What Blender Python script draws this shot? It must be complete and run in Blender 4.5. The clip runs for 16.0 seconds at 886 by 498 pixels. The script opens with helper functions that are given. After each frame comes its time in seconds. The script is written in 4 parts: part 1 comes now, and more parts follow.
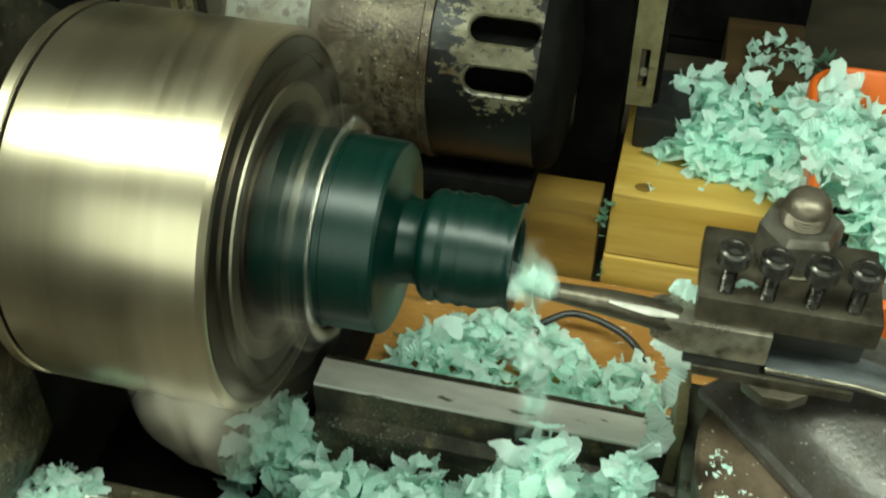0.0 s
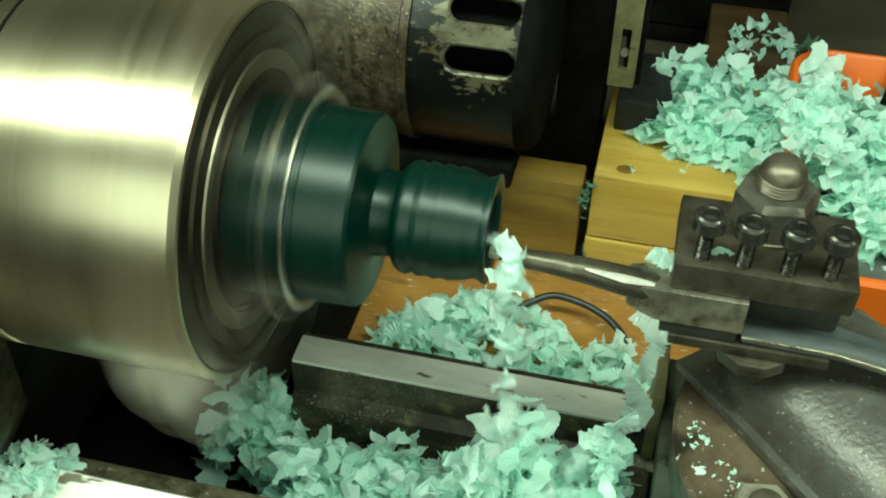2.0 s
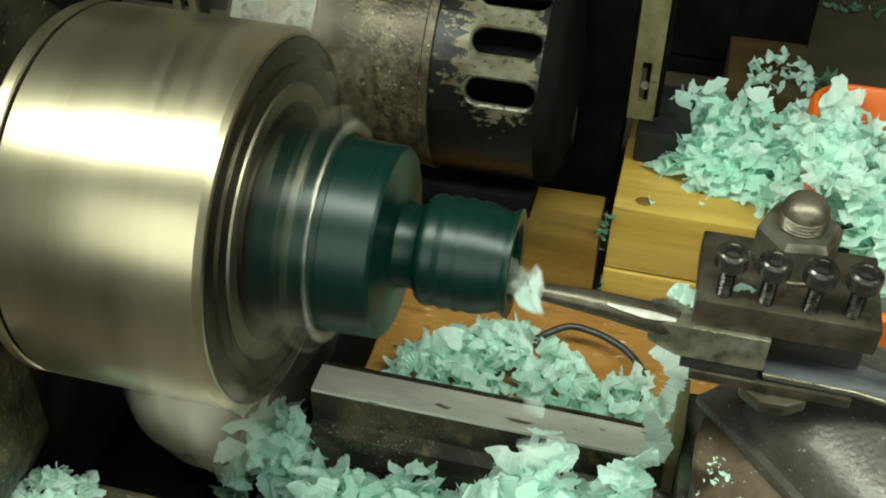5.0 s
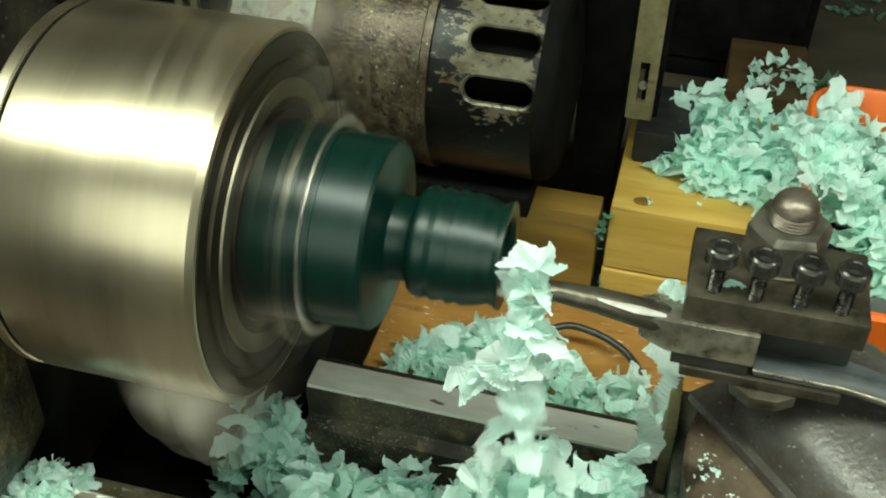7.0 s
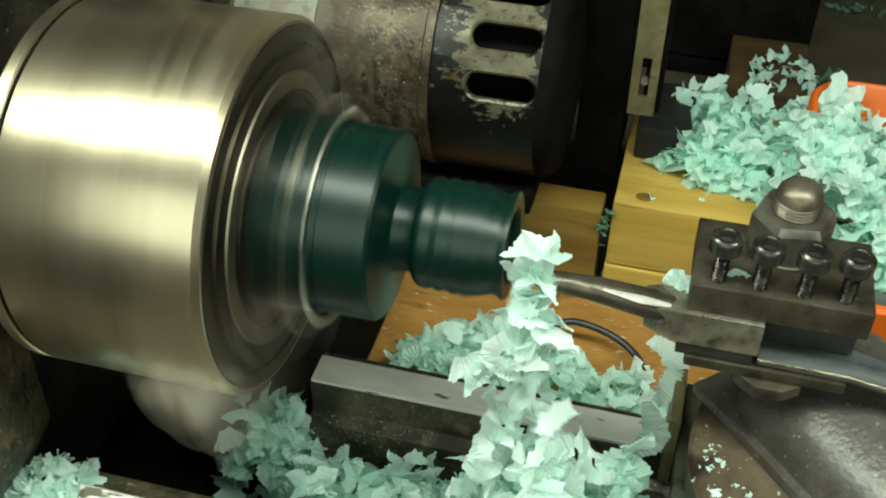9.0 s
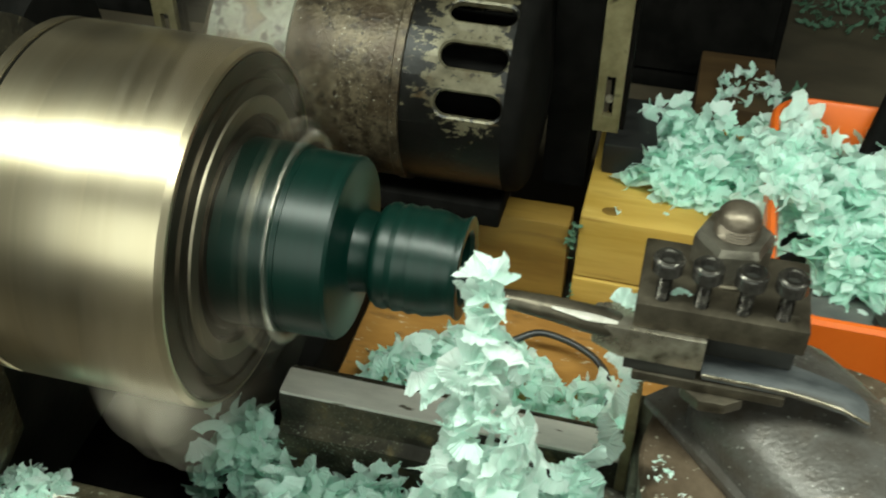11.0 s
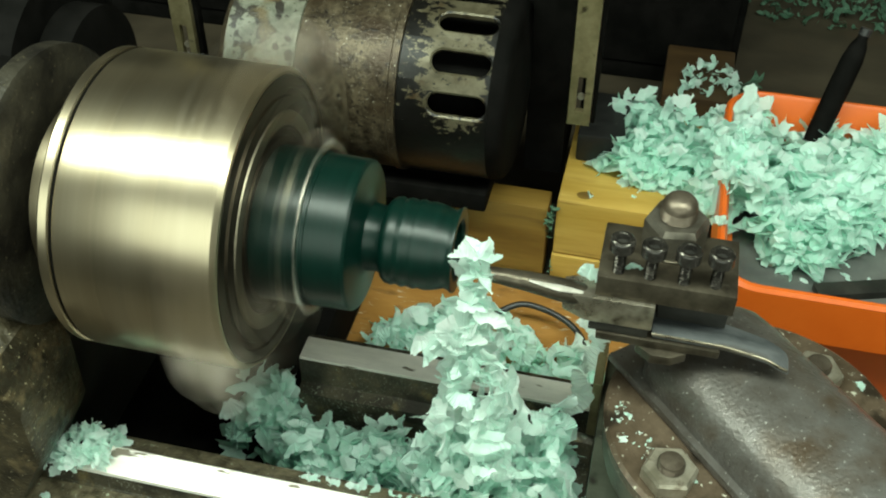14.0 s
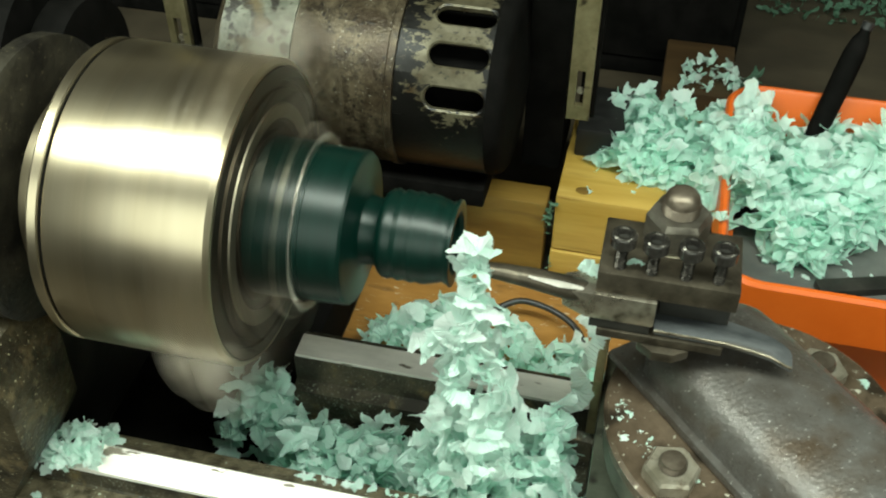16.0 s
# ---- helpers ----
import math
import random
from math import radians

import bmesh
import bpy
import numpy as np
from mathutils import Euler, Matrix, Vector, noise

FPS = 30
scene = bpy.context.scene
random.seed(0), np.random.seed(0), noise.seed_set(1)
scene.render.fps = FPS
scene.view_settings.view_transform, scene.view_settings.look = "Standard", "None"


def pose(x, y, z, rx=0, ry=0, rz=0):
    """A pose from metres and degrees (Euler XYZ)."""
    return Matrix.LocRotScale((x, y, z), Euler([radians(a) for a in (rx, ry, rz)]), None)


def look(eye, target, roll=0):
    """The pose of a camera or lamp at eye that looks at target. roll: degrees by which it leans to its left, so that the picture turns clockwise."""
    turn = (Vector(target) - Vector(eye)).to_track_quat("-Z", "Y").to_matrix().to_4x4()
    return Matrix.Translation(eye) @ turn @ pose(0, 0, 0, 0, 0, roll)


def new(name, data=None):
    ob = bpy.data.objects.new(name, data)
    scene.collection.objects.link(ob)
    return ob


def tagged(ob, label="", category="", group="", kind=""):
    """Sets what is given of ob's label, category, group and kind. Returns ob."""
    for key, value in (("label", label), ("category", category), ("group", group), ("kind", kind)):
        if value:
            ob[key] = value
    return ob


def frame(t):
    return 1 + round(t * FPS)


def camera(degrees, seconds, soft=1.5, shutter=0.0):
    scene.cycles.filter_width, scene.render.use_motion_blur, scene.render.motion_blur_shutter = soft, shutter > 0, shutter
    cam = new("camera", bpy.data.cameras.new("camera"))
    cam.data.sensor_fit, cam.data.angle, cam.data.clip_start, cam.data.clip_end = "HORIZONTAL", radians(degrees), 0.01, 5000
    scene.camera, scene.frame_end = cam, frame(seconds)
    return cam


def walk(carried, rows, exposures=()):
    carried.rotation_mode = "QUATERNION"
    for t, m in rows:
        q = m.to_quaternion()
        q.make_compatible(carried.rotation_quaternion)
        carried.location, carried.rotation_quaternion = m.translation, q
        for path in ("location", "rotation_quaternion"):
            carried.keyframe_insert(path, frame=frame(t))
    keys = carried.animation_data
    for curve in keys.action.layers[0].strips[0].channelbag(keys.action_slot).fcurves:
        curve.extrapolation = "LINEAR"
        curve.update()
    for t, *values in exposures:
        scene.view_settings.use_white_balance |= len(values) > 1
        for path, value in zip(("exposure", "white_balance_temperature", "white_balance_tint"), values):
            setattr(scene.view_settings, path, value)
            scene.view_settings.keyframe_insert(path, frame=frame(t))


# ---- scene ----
cam = camera(45.7, 16.0, soft=2.0, shutter=1.2)
PATH = [
    (0, (0.016, -0.286, 0.533), (-0.346, 1.133, -0.829), -0.4),
    (0.5, (0.014, -0.283, 0.532), (-0.344, 1.149, -0.818), -0.2),
    (1, (0.02, -0.29, 0.528), (-0.328, 1.138, -0.829), 0.2),
    (1.5, (0.022, -0.29, 0.525), (-0.318, 1.134, -0.838), 0.3),
    (2, (0.022, -0.291, 0.523), (-0.318, 1.132, -0.84), 0.2),
    (2.5, (0.025, -0.294, 0.524), (-0.318, 1.135, -0.832), 0.1),
    (3, (0.02, -0.292, 0.524), (-0.335, 1.148, -0.818), 0.2),
    (3.5, (0.02, -0.288, 0.533), (-0.343, 1.157, -0.8), 0.1),
    (4, (0.019, -0.29, 0.531), (-0.347, 1.16, -0.796), 0.3),
    (4.5, (0.019, -0.291, 0.527), (-0.351, 1.158, -0.802), 0.2),
    (7, (0.025, -0.294, 0.526), (-0.361, 1.155, -0.797), 0.2),
    (7.5, (0.028, -0.299, 0.523), (-0.354, 1.151, -0.8), 0.1),
    (8, (0.025, -0.298, 0.521), (-0.358, 1.152, -0.802), 0.0),
    (8.5, (0.024, -0.298, 0.522), (-0.364, 1.153, -0.799), -0.1),
    (11, (0.039, -0.303, 0.538), (-0.331, 1.161, -0.773), 0.5),
    (11.5, (0.044, -0.331, 0.563), (-0.286, 1.119, -0.775), 1.3),
    (12, (0.044, -0.349, 0.585), (-0.281, 1.094, -0.761), 1.0),
    (12.5, (0.043, -0.358, 0.595), (-0.296, 1.076, -0.758), -0.2),
    (13, (0.049, -0.368, 0.6), (-0.275, 1.068, -0.753), 0.0),
    (13.5, (0.051, -0.368, 0.603), (-0.275, 1.062, -0.757), 0.3),
    (14, (0.051, -0.368, 0.601), (-0.289, 1.073, -0.743), 0.1),
    (14.5, (0.05, -0.366, 0.596), (-0.289, 1.072, -0.752), 0.3),
    (15, (0.051, -0.365, 0.593), (-0.286, 1.074, -0.753), 0.5),
    (15.5, (0.053, -0.362, 0.598), (-0.282, 1.078, -0.749), 0.4),
    (16, (0.049, -0.362, 0.594), (-0.284, 1.077, -0.754), 0.3),
]
walk(cam, [(t, look(eye, target, roll)) for t, eye, target, roll in PATH],
     [(0, 0.11, 6500, 2), (1, 0.11, 6500, 3), (2, 0.13, 6500, -12), (2.6, 0.09, 6500, 0), (3, 0.09, 6500, 6), (4, 0.09, 6500, 12), (5, 0.09, 6500, 8), (8, 0.09, 6500, 6), (10, 0.09, 6500, 9), (11, 0.09, 6500, 12), (11.5, 0.09, 6500, 6), (12, 0.09, 6500, 6), (14, 0.09, 6500, 6), (15.2, 0.11, 6500, 11), (16, 0.11, 6500, 11)])


# ---- light: a fluorescent tube over the lathe, an added front fill, a dim workshop ----
ZA = 0.2595          # height of the spindle axis over the bench
CHUCK_R = 0.0757
LAMP_COLOUR = (0.885, 1.0, 0.855)

world = bpy.data.worlds.new("workshop_air")
scene.world = world
world.use_nodes = True
world.node_tree.nodes["Background"].inputs[0].default_value = (0.9, 0.95, 0.8, 1)
world.node_tree.nodes["Background"].inputs[1].default_value = 0.014


def area_lamp(name, place, length, width, power, tilt):
    lamp = bpy.data.lights.new(name, "AREA")
    lamp.shape, lamp.size, lamp.size_y, lamp.energy, lamp.color = "RECTANGLE", length, width, power, LAMP_COLOUR
    ob = new(name, lamp)
    ob.matrix_world = pose(*place, tilt, 0, 0)
    return ob


area_lamp("tube_light_over_bed", (-0.25, -0.20, 0.98), 2.30, 0.18, 27, 12)
# Broad panel added as front fill, to light the slide under the toolpost.
area_lamp("front_fill_light", (-0.20, -1.25, 0.82), 2.40, 0.80, 14.5, 64)
scene.view_settings.exposure = 0.0


# ---- materials ----
def mix_nodes(name):
    m = bpy.data.materials.new(name)
    m.use_nodes = True
    nt = m.node_tree
    return m, nt, nt.nodes["Principled BSDF"]


def surface(name, c1, c2, scale=60, rough=(0.4, 0.6), metal=0.0, bump=0.2, bump_scale=None, spots=None, stretch=(1, 1, 1), detail=6, spec=0.5, shift=(0, 0, 0), random_tone=0.0, lo=0.35, hi=0.65, coat=0.0):
    """Two tones by noise, a second pattern of spots (colour, scale, from, to), roughness by the same noise, relief."""
    m, nt, b = mix_nodes(name)
    N, L = nt.nodes, nt.links
    tc = N.new("ShaderNodeTexCoord")
    mp = N.new("ShaderNodeMapping")
    mp.inputs["Scale"].default_value = stretch
    mp.inputs["Location"].default_value = shift
    L.new(tc.outputs["Object"], mp.inputs["Vector"])
    n1 = N.new("ShaderNodeTexNoise")
    n1.inputs["Scale"].default_value, n1.inputs["Detail"].default_value, n1.inputs["Roughness"].default_value = scale, detail, 0.65
    L.new(mp.outputs[0], n1.inputs["Vector"])
    r1 = N.new("ShaderNodeMapRange")
    r1.inputs["From Min"].default_value, r1.inputs["From Max"].default_value = lo, hi
    L.new(n1.outputs["Fac"], r1.inputs["Value"])
    mx = N.new("ShaderNodeMix")
    mx.data_type = "RGBA"
    mx.inputs["A"].default_value, mx.inputs["B"].default_value = (*c1, 1), (*c2, 1)
    L.new(r1.outputs[0], mx.inputs["Factor"])
    colour = mx.outputs["Result"]
    for k, (cs, ss, s0, s1) in enumerate(spots or ()):
        n2 = N.new("ShaderNodeTexNoise")
        n2.inputs["Scale"].default_value, n2.inputs["Detail"].default_value = ss, 5
        L.new(mp.outputs[0], n2.inputs["Vector"])
        r2 = N.new("ShaderNodeMapRange")
        r2.inputs["From Min"].default_value, r2.inputs["From Max"].default_value = s0, s1
        L.new(n2.outputs["Fac"], r2.inputs["Value"])
        m2 = N.new("ShaderNodeMix")
        m2.data_type = "RGBA"
        m2.inputs["B"].default_value = (*cs, 1)
        L.new(colour, m2.inputs["A"])
        L.new(r2.outputs[0], m2.inputs["Factor"])
        colour = m2.outputs["Result"]
    if random_tone:
        oi = N.new("ShaderNodeObjectInfo")
        rr = N.new("ShaderNodeMapRange")
        rr.inputs["To Min"].default_value, rr.inputs["To Max"].default_value = 1 - random_tone, 1 + random_tone
        L.new(oi.outputs["Random"], rr.inputs["Value"])
        hs = N.new("ShaderNodeHueSaturation")
        L.new(rr.outputs[0], hs.inputs["Value"])
        L.new(colour, hs.inputs["Color"])
        colour = hs.outputs["Color"]
    L.new(colour, b.inputs["Base Color"])
    rg = N.new("ShaderNodeMapRange")
    rg.inputs["To Min"].default_value, rg.inputs["To Max"].default_value = rough
    L.new(n1.outputs["Fac"], rg.inputs["Value"])
    L.new(rg.outputs[0], b.inputs["Roughness"])
    b.inputs["Metallic"].default_value = metal
    b.inputs["Specular IOR Level"].default_value = spec
    b.inputs["Coat Weight"].default_value = coat
    if bump:
        nb = N.new("ShaderNodeTexNoise")
        nb.inputs["Scale"].default_value, nb.inputs["Detail"].default_value = bump_scale or scale * 4, 4
        L.new(mp.outputs[0], nb.inputs["Vector"])
        bp = N.new("ShaderNodeBump")
        bp.inputs["Strength"].default_value, bp.inputs["Distance"].default_value = bump, 0.001
        L.new(nb.outputs["Fac"], bp.inputs["Height"])
        L.new(bp.outputs[0], b.inputs["Normal"])
    return m


def turned(name, c1, c2, rough, metal, rings=900, grain=0.5, aniso=0.0):
    """A lathe-turned surface: fine rings that follow the x axis, which draw the gloss out along it."""
    m = surface(name, c1, c2, scale=rings, stretch=(1, 0.004, 0.004), rough=rough, metal=metal, bump=grain * 0.12, bump_scale=rings * 2, detail=4)
    if aniso:
        b = m.node_tree.nodes["Principled BSDF"]
        tg = m.node_tree.nodes.new("ShaderNodeTangent")
        tg.direction_type, tg.axis = "RADIAL", "X"
        m.node_tree.links.new(tg.outputs[0], b.inputs["Tangent"])
        b.inputs["Anisotropic"].default_value, b.inputs["Anisotropic Rotation"].default_value = aniso, 0.25
    return m


def bell_paint(name):
    """Bare pale casting with black paint left in flakes by the seam, and blacker towards the lower side and the outer
    edge.
    """
    m = surface(name, (0.058, 0.049, 0.028), (0.140, 0.124, 0.078), 45, (0.3, 0.5), 0.35, 0.25, bump_scale=260, detail=8, spots=[((0.055, 0.034, 0.014), 60, 0.56, 0.70), ((0.03, 0.024, 0.014), 190, 0.60, 0.68)])
    nt = m.node_tree
    N, L = nt.nodes, nt.links
    b = N["Principled BSDF"]
    tc, sp = N.new("ShaderNodeTexCoord"), N.new("ShaderNodeSeparateXYZ")
    L.new(tc.outputs["Object"], sp.inputs[0])
    no, mp = N.new("ShaderNodeTexNoise"), N.new("ShaderNodeMapping")
    mp.inputs["Scale"].default_value = (0.7, 1.2, 1.2)
    L.new(tc.outputs["Object"], mp.inputs["Vector"])
    L.new(mp.outputs[0], no.inputs["Vector"])
    no.inputs["Scale"].default_value, no.inputs["Detail"].default_value, no.inputs["Roughness"].default_value = 190, 9, 0.66
    total = no.outputs["Fac"]
    for axis, f0, f1, amount in (("X", 0.050, 0.020, 0.235), ("Z", 0.022, -0.008, 0.30), ("X", 0.070, 0.083, 0.25)):
        r = N.new("ShaderNodeMapRange")
        r.inputs["From Min"].default_value, r.inputs["From Max"].default_value, r.inputs["To Max"].default_value = f0, f1, amount
        L.new(sp.outputs[axis], r.inputs["Value"])
        a = N.new("ShaderNodeMath")
        a.operation = "ADD"
        L.new(total, a.inputs[0])
        L.new(r.outputs[0], a.inputs[1])
        total = a.outputs[0]
    cut = N.new("ShaderNodeMapRange")
    cut.inputs["From Min"].default_value, cut.inputs["From Max"].default_value = 0.625, 0.655
    L.new(total, cut.inputs["Value"])
    old = b.inputs["Base Color"].links[0].from_socket
    mx = N.new("ShaderNodeMix")
    mx.data_type = "RGBA"
    mx.inputs["B"].default_value = (0.005, 0.0045, 0.0035, 1)
    L.new(cut.outputs[0], mx.inputs["Factor"])
    L.new(old, mx.inputs["A"])
    L.new(mx.outputs["Result"], b.inputs["Base Color"])
    return m


def chip_material(name, c1, c2):
    """Thin crisp plastic shavings: part of the light goes through."""
    m, nt, b = mix_nodes(name)
    N, L = nt.nodes, nt.links
    oi, ge = N.new("ShaderNodeObjectInfo"), N.new("ShaderNodeNewGeometry")
    add = N.new("ShaderNodeMath")
    add.operation = "ADD"
    L.new(oi.outputs["Random"], add.inputs[0])
    L.new(ge.outputs["Random Per Island"], add.inputs[1])
    fr = N.new("ShaderNodeMath")
    fr.operation = "FRACT"
    L.new(add.outputs[0], fr.inputs[0])
    tc = N.new("ShaderNodeTexCoord")
    no = N.new("ShaderNodeTexNoise")
    no.inputs["Scale"].default_value, no.inputs["Detail"].default_value = 260, 4
    L.new(tc.outputs["Object"], no.inputs["Vector"])
    av = N.new("ShaderNodeMath")
    av.operation = "MULTIPLY_ADD"
    av.inputs[1].default_value = 0.6
    L.new(fr.outputs[0], av.inputs[0])
    sc = N.new("ShaderNodeMath")
    sc.operation = "MULTIPLY"
    sc.inputs[1].default_value = 0.5
    L.new(no.outputs["Fac"], sc.inputs[0])
    L.new(sc.outputs[0], av.inputs[2])
    mx = N.new("ShaderNodeMix")
    mx.data_type = "RGBA"
    mx.inputs["A"].default_value, mx.inputs["B"].default_value = (*c1, 1), (*c2, 1)
    L.new(av.outputs[0], mx.inputs["Factor"])
    L.new(mx.outputs["Result"], b.inputs["Base Color"])
    b.inputs["Roughness"].default_value = 0.5
    b.inputs["Specular IOR Level"].default_value = 0.35
    tr = N.new("ShaderNodeBsdfTranslucent")
    L.new(mx.outputs["Result"], tr.inputs["Color"])
    ms = N.new("ShaderNodeMixShader")
    ms.inputs[0].default_value = 0.55
    L.new(b.outputs[0], ms.inputs[1])
    L.new(tr.outputs[0], ms.inputs[2])
    L.new(ms.outputs[0], N["Material Output"].inputs["Surface"])
    return m


CHUCK_STEEL = turned("brushed_chuck_steel", (0.49, 0.415, 0.285), (0.57, 0.495, 0.355), (0.30, 0.34), 1.0, rings=70, grain=0.0, aniso=0.35)
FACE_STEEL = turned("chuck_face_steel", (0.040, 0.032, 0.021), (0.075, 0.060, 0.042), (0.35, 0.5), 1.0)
RING_STEEL = turned("worn_ring_steel", (0.20, 0.17, 0.12), (0.34, 0.30, 0.23), (0.38, 0.5), 1.0)
# One jaw steel in two tones: dark inside, outer end painted with brassy gleams.
JAW_STEEL = turned("dark_jaw_steel", (0.018, 0.015, 0.011), (0.10, 0.088, 0.068), (0.32, 0.44), 0.95, rings=190, grain=0.2)
JAW_END = turned("gleaming_jaw_end_steel", (0.055, 0.040, 0.018), (0.30, 0.275, 0.23), (0.32, 0.46), 0.95, rings=120, grain=0.2)
GREEN_PLASTIC = turned("dark_green_nylon", (0.0003, 0.0090, 0.0062), (0.0006, 0.0135, 0.0095), (0.28, 0.40), 0.0, rings=260, grain=0.0)
GREEN_PLASTIC.node_tree.nodes["Principled BSDF"].inputs["Specular IOR Level"].default_value = 0.36
CHIP = chip_material("mint_shaving", (0.53, 0.82, 0.71), (0.87, 0.96, 0.935))
# Paler copy of the mint: strong light on these shavings put into colour.
CHIP_PALE = chip_material("pale_lit_shaving", (0.62, 0.86, 0.77), (0.90, 0.97, 0.94))
CHIP_DEEP = chip_material("mint_shaving_deep", (0.50, 0.82, 0.70), (0.75, 0.925, 0.865))
# Darker copy of the mint: dim light at the back and in gaps, as colour.
CHIP_SHADED = chip_material("shaded_shaving", (0.10, 0.22, 0.14), (0.20, 0.36, 0.26))
WAY_STEEL = surface("ground_way_steel", (0.52, 0.50, 0.45), (0.80, 0.77, 0.70), 45, (0.25, 0.45), 0.2, 0.08, stretch=(0.25, 1, 1), spots=[((0.12, 0.10, 0.07), 150, 0.635, 0.67)])
BED_IRON = surface("grimy_bed_iron", (0.024, 0.021, 0.014), (0.088, 0.076, 0.048), 60, (0.30, 0.65), 0.35, 0.7, detail=9, bump_scale=340, spots=[((0.15, 0.115, 0.05), 75, 0.58, 0.70), ((0.26, 0.28, 0.225), 760, 0.60, 0.70), ((0.022, 0.019, 0.013), 26, 0.50, 0.60)])
OILY_SWARF = surface("oily_ledge", (0.035, 0.028, 0.015), (0.16, 0.135, 0.085), 130, (0.25, 0.6), 0.2, 0.9, spots=[((0.45, 0.50, 0.38), 480, 0.66, 0.72)])
HEAD_IRON = surface("speckled_headstock_iron", (0.012, 0.010, 0.006), (0.082, 0.067, 0.037), 34, (0.22, 0.6), 0.3, 1.2, bump_scale=240, spots=[((0.15, 0.115, 0.06), 90, 0.55, 0.70), ((0.55, 0.50, 0.33), 560, 0.66, 0.71)])
CAP_IRON = surface("sooty_cap_iron", (0.006, 0.005, 0.004), (0.030, 0.026, 0.017), 40, (0.3, 0.6), 0.2, 0.6, bump_scale=260, spots=[((0.10, 0.085, 0.05), 420, 0.64, 0.70)])
DARK_IRON = surface("dark_iron", (0.012, 0.012, 0.010), (0.035, 0.033, 0.027), 50, (0.4, 0.65), 0.3, 0.3)
MOTOR_SKIN = surface("worn_motor_skin", (0.024, 0.017, 0.010), (0.135, 0.107, 0.066), 130, (0.26, 0.52), 0.45, 0.5, detail=10, lo=0.36, hi=0.66, bump_scale=420, spots=[((0.045, 0.030, 0.016), 34, 0.50, 0.66), ((0.020, 0.015, 0.010), 210, 0.60, 0.68), ((0.55, 0.53, 0.45), 620, 0.67, 0.73)])
MOTOR_PALE = surface("flaking_pale_paint", (0.09, 0.095, 0.070), (0.19, 0.195, 0.150), 110, (0.35, 0.55), 0.0, 0.5, detail=10, spots=[((0.018, 0.015, 0.010), 95, 0.53, 0.57), ((0.10, 0.075, 0.035), 50, 0.54, 0.66), ((0.03, 0.024, 0.015), 300, 0.62, 0.68)])
MOTOR_BELL = bell_paint("chipped_black_paint")
BRASSY = surface("tarnished_steel_strap", (0.17, 0.142, 0.068), (0.34, 0.295, 0.165), 40, (0.35, 0.5), 0.7, 0.25, spots=[((0.05, 0.04, 0.02), 90, 0.62, 0.72)])
BLACK = surface("black_rubber", (0.004, 0.004, 0.004), (0.010, 0.010, 0.009), 80, (0.4, 0.7), 0.0, 0.2, spots=[((0.35, 0.38, 0.33), 300, 0.71, 0.75)])
CABLE = surface("black_cable_sheath", (0.012, 0.012, 0.012), (0.03, 0.03, 0.03), 90, (0.3, 0.45), 0.0, 0.1)
PINE = surface("oiled_pine", (0.34, 0.205, 0.032), (0.50, 0.335, 0.082), 22, (0.38, 0.6), 0.0, 0.3, stretch=(0.14, 1.6, 1.6), lo=0.38, hi=0.62, detail=8, spots=[((0.56, 0.40, 0.13), 30, 0.58, 0.80), ((0.20, 0.105, 0.016), 70, 0.62, 0.76)], random_tone=0.10)
PLY = surface("stained_plywood", (0.24, 0.108, 0.022), (0.39, 0.195, 0.050), 30, (0.35, 0.6), 0.0, 0.25, stretch=(0.4, 1.4, 1.4), spots=[((0.12, 0.055, 0.016), 60, 0.58, 0.70), ((0.62, 0.56, 0.44), 330, 0.64, 0.74)])
BENCH = surface("dirty_bench_board", (0.025, 0.019, 0.011), (0.058, 0.045, 0.027), 16, (0.5, 0.75), 0.0, 0.3, stretch=(0.5, 1, 1), spots=[((0.05, 0.035, 0.02), 40, 0.6, 0.7)])
ORANGE = surface("orange_plastic", (0.55, 0.092, 0.007), (0.63, 0.120, 0.012), 12, (0.3, 0.42), 0.0, 0.05)
LINER = surface("grey_rubber_liner", (0.065, 0.068, 0.066), (0.105, 0.108, 0.100), 40, (0.45, 0.65), 0.0, 0.25, spots=[((0.4, 0.45, 0.4), 380, 0.72, 0.76)])
TOOL_STEEL = surface("oily_tool_steel", (0.075, 0.063, 0.044), (0.25, 0.222, 0.168), 60, (0.18, 0.42), 0.8, 0.25, spots=[((0.06, 0.05, 0.03), 45, 0.6, 0.72)])
BRIGHT_STEEL = surface("ground_tool_steel", (0.62, 0.57, 0.48), (0.78, 0.74, 0.66), 80, (0.34, 0.5), 1.0, 0.08)
FLAT_STEEL = surface("fresh_ground_flat", (0.50, 0.47, 0.41), (0.74, 0.71, 0.64), 110, (0.3, 0.45), 0.45, 0.1, spots=[((0.22, 0.19, 0.14), 120, 0.62, 0.70)])
BLACK_SCREW = surface("black_oxide_screw", (0.020, 0.018, 0.016), (0.050, 0.046, 0.040), 160, (0.16, 0.28), 0.4, 0.08)
SCREW_RIM = surface("screw_rim_highlight", (0.05, 0.046, 0.04), (0.16, 0.15, 0.13), 160, (0.20, 0.32), 0.9, 0.08)
SCREW_THREAD = surface("worn_screw_thread", (0.022, 0.020, 0.017), (0.075, 0.068, 0.058), 200, (0.2, 0.35), 0.9, 0.08)
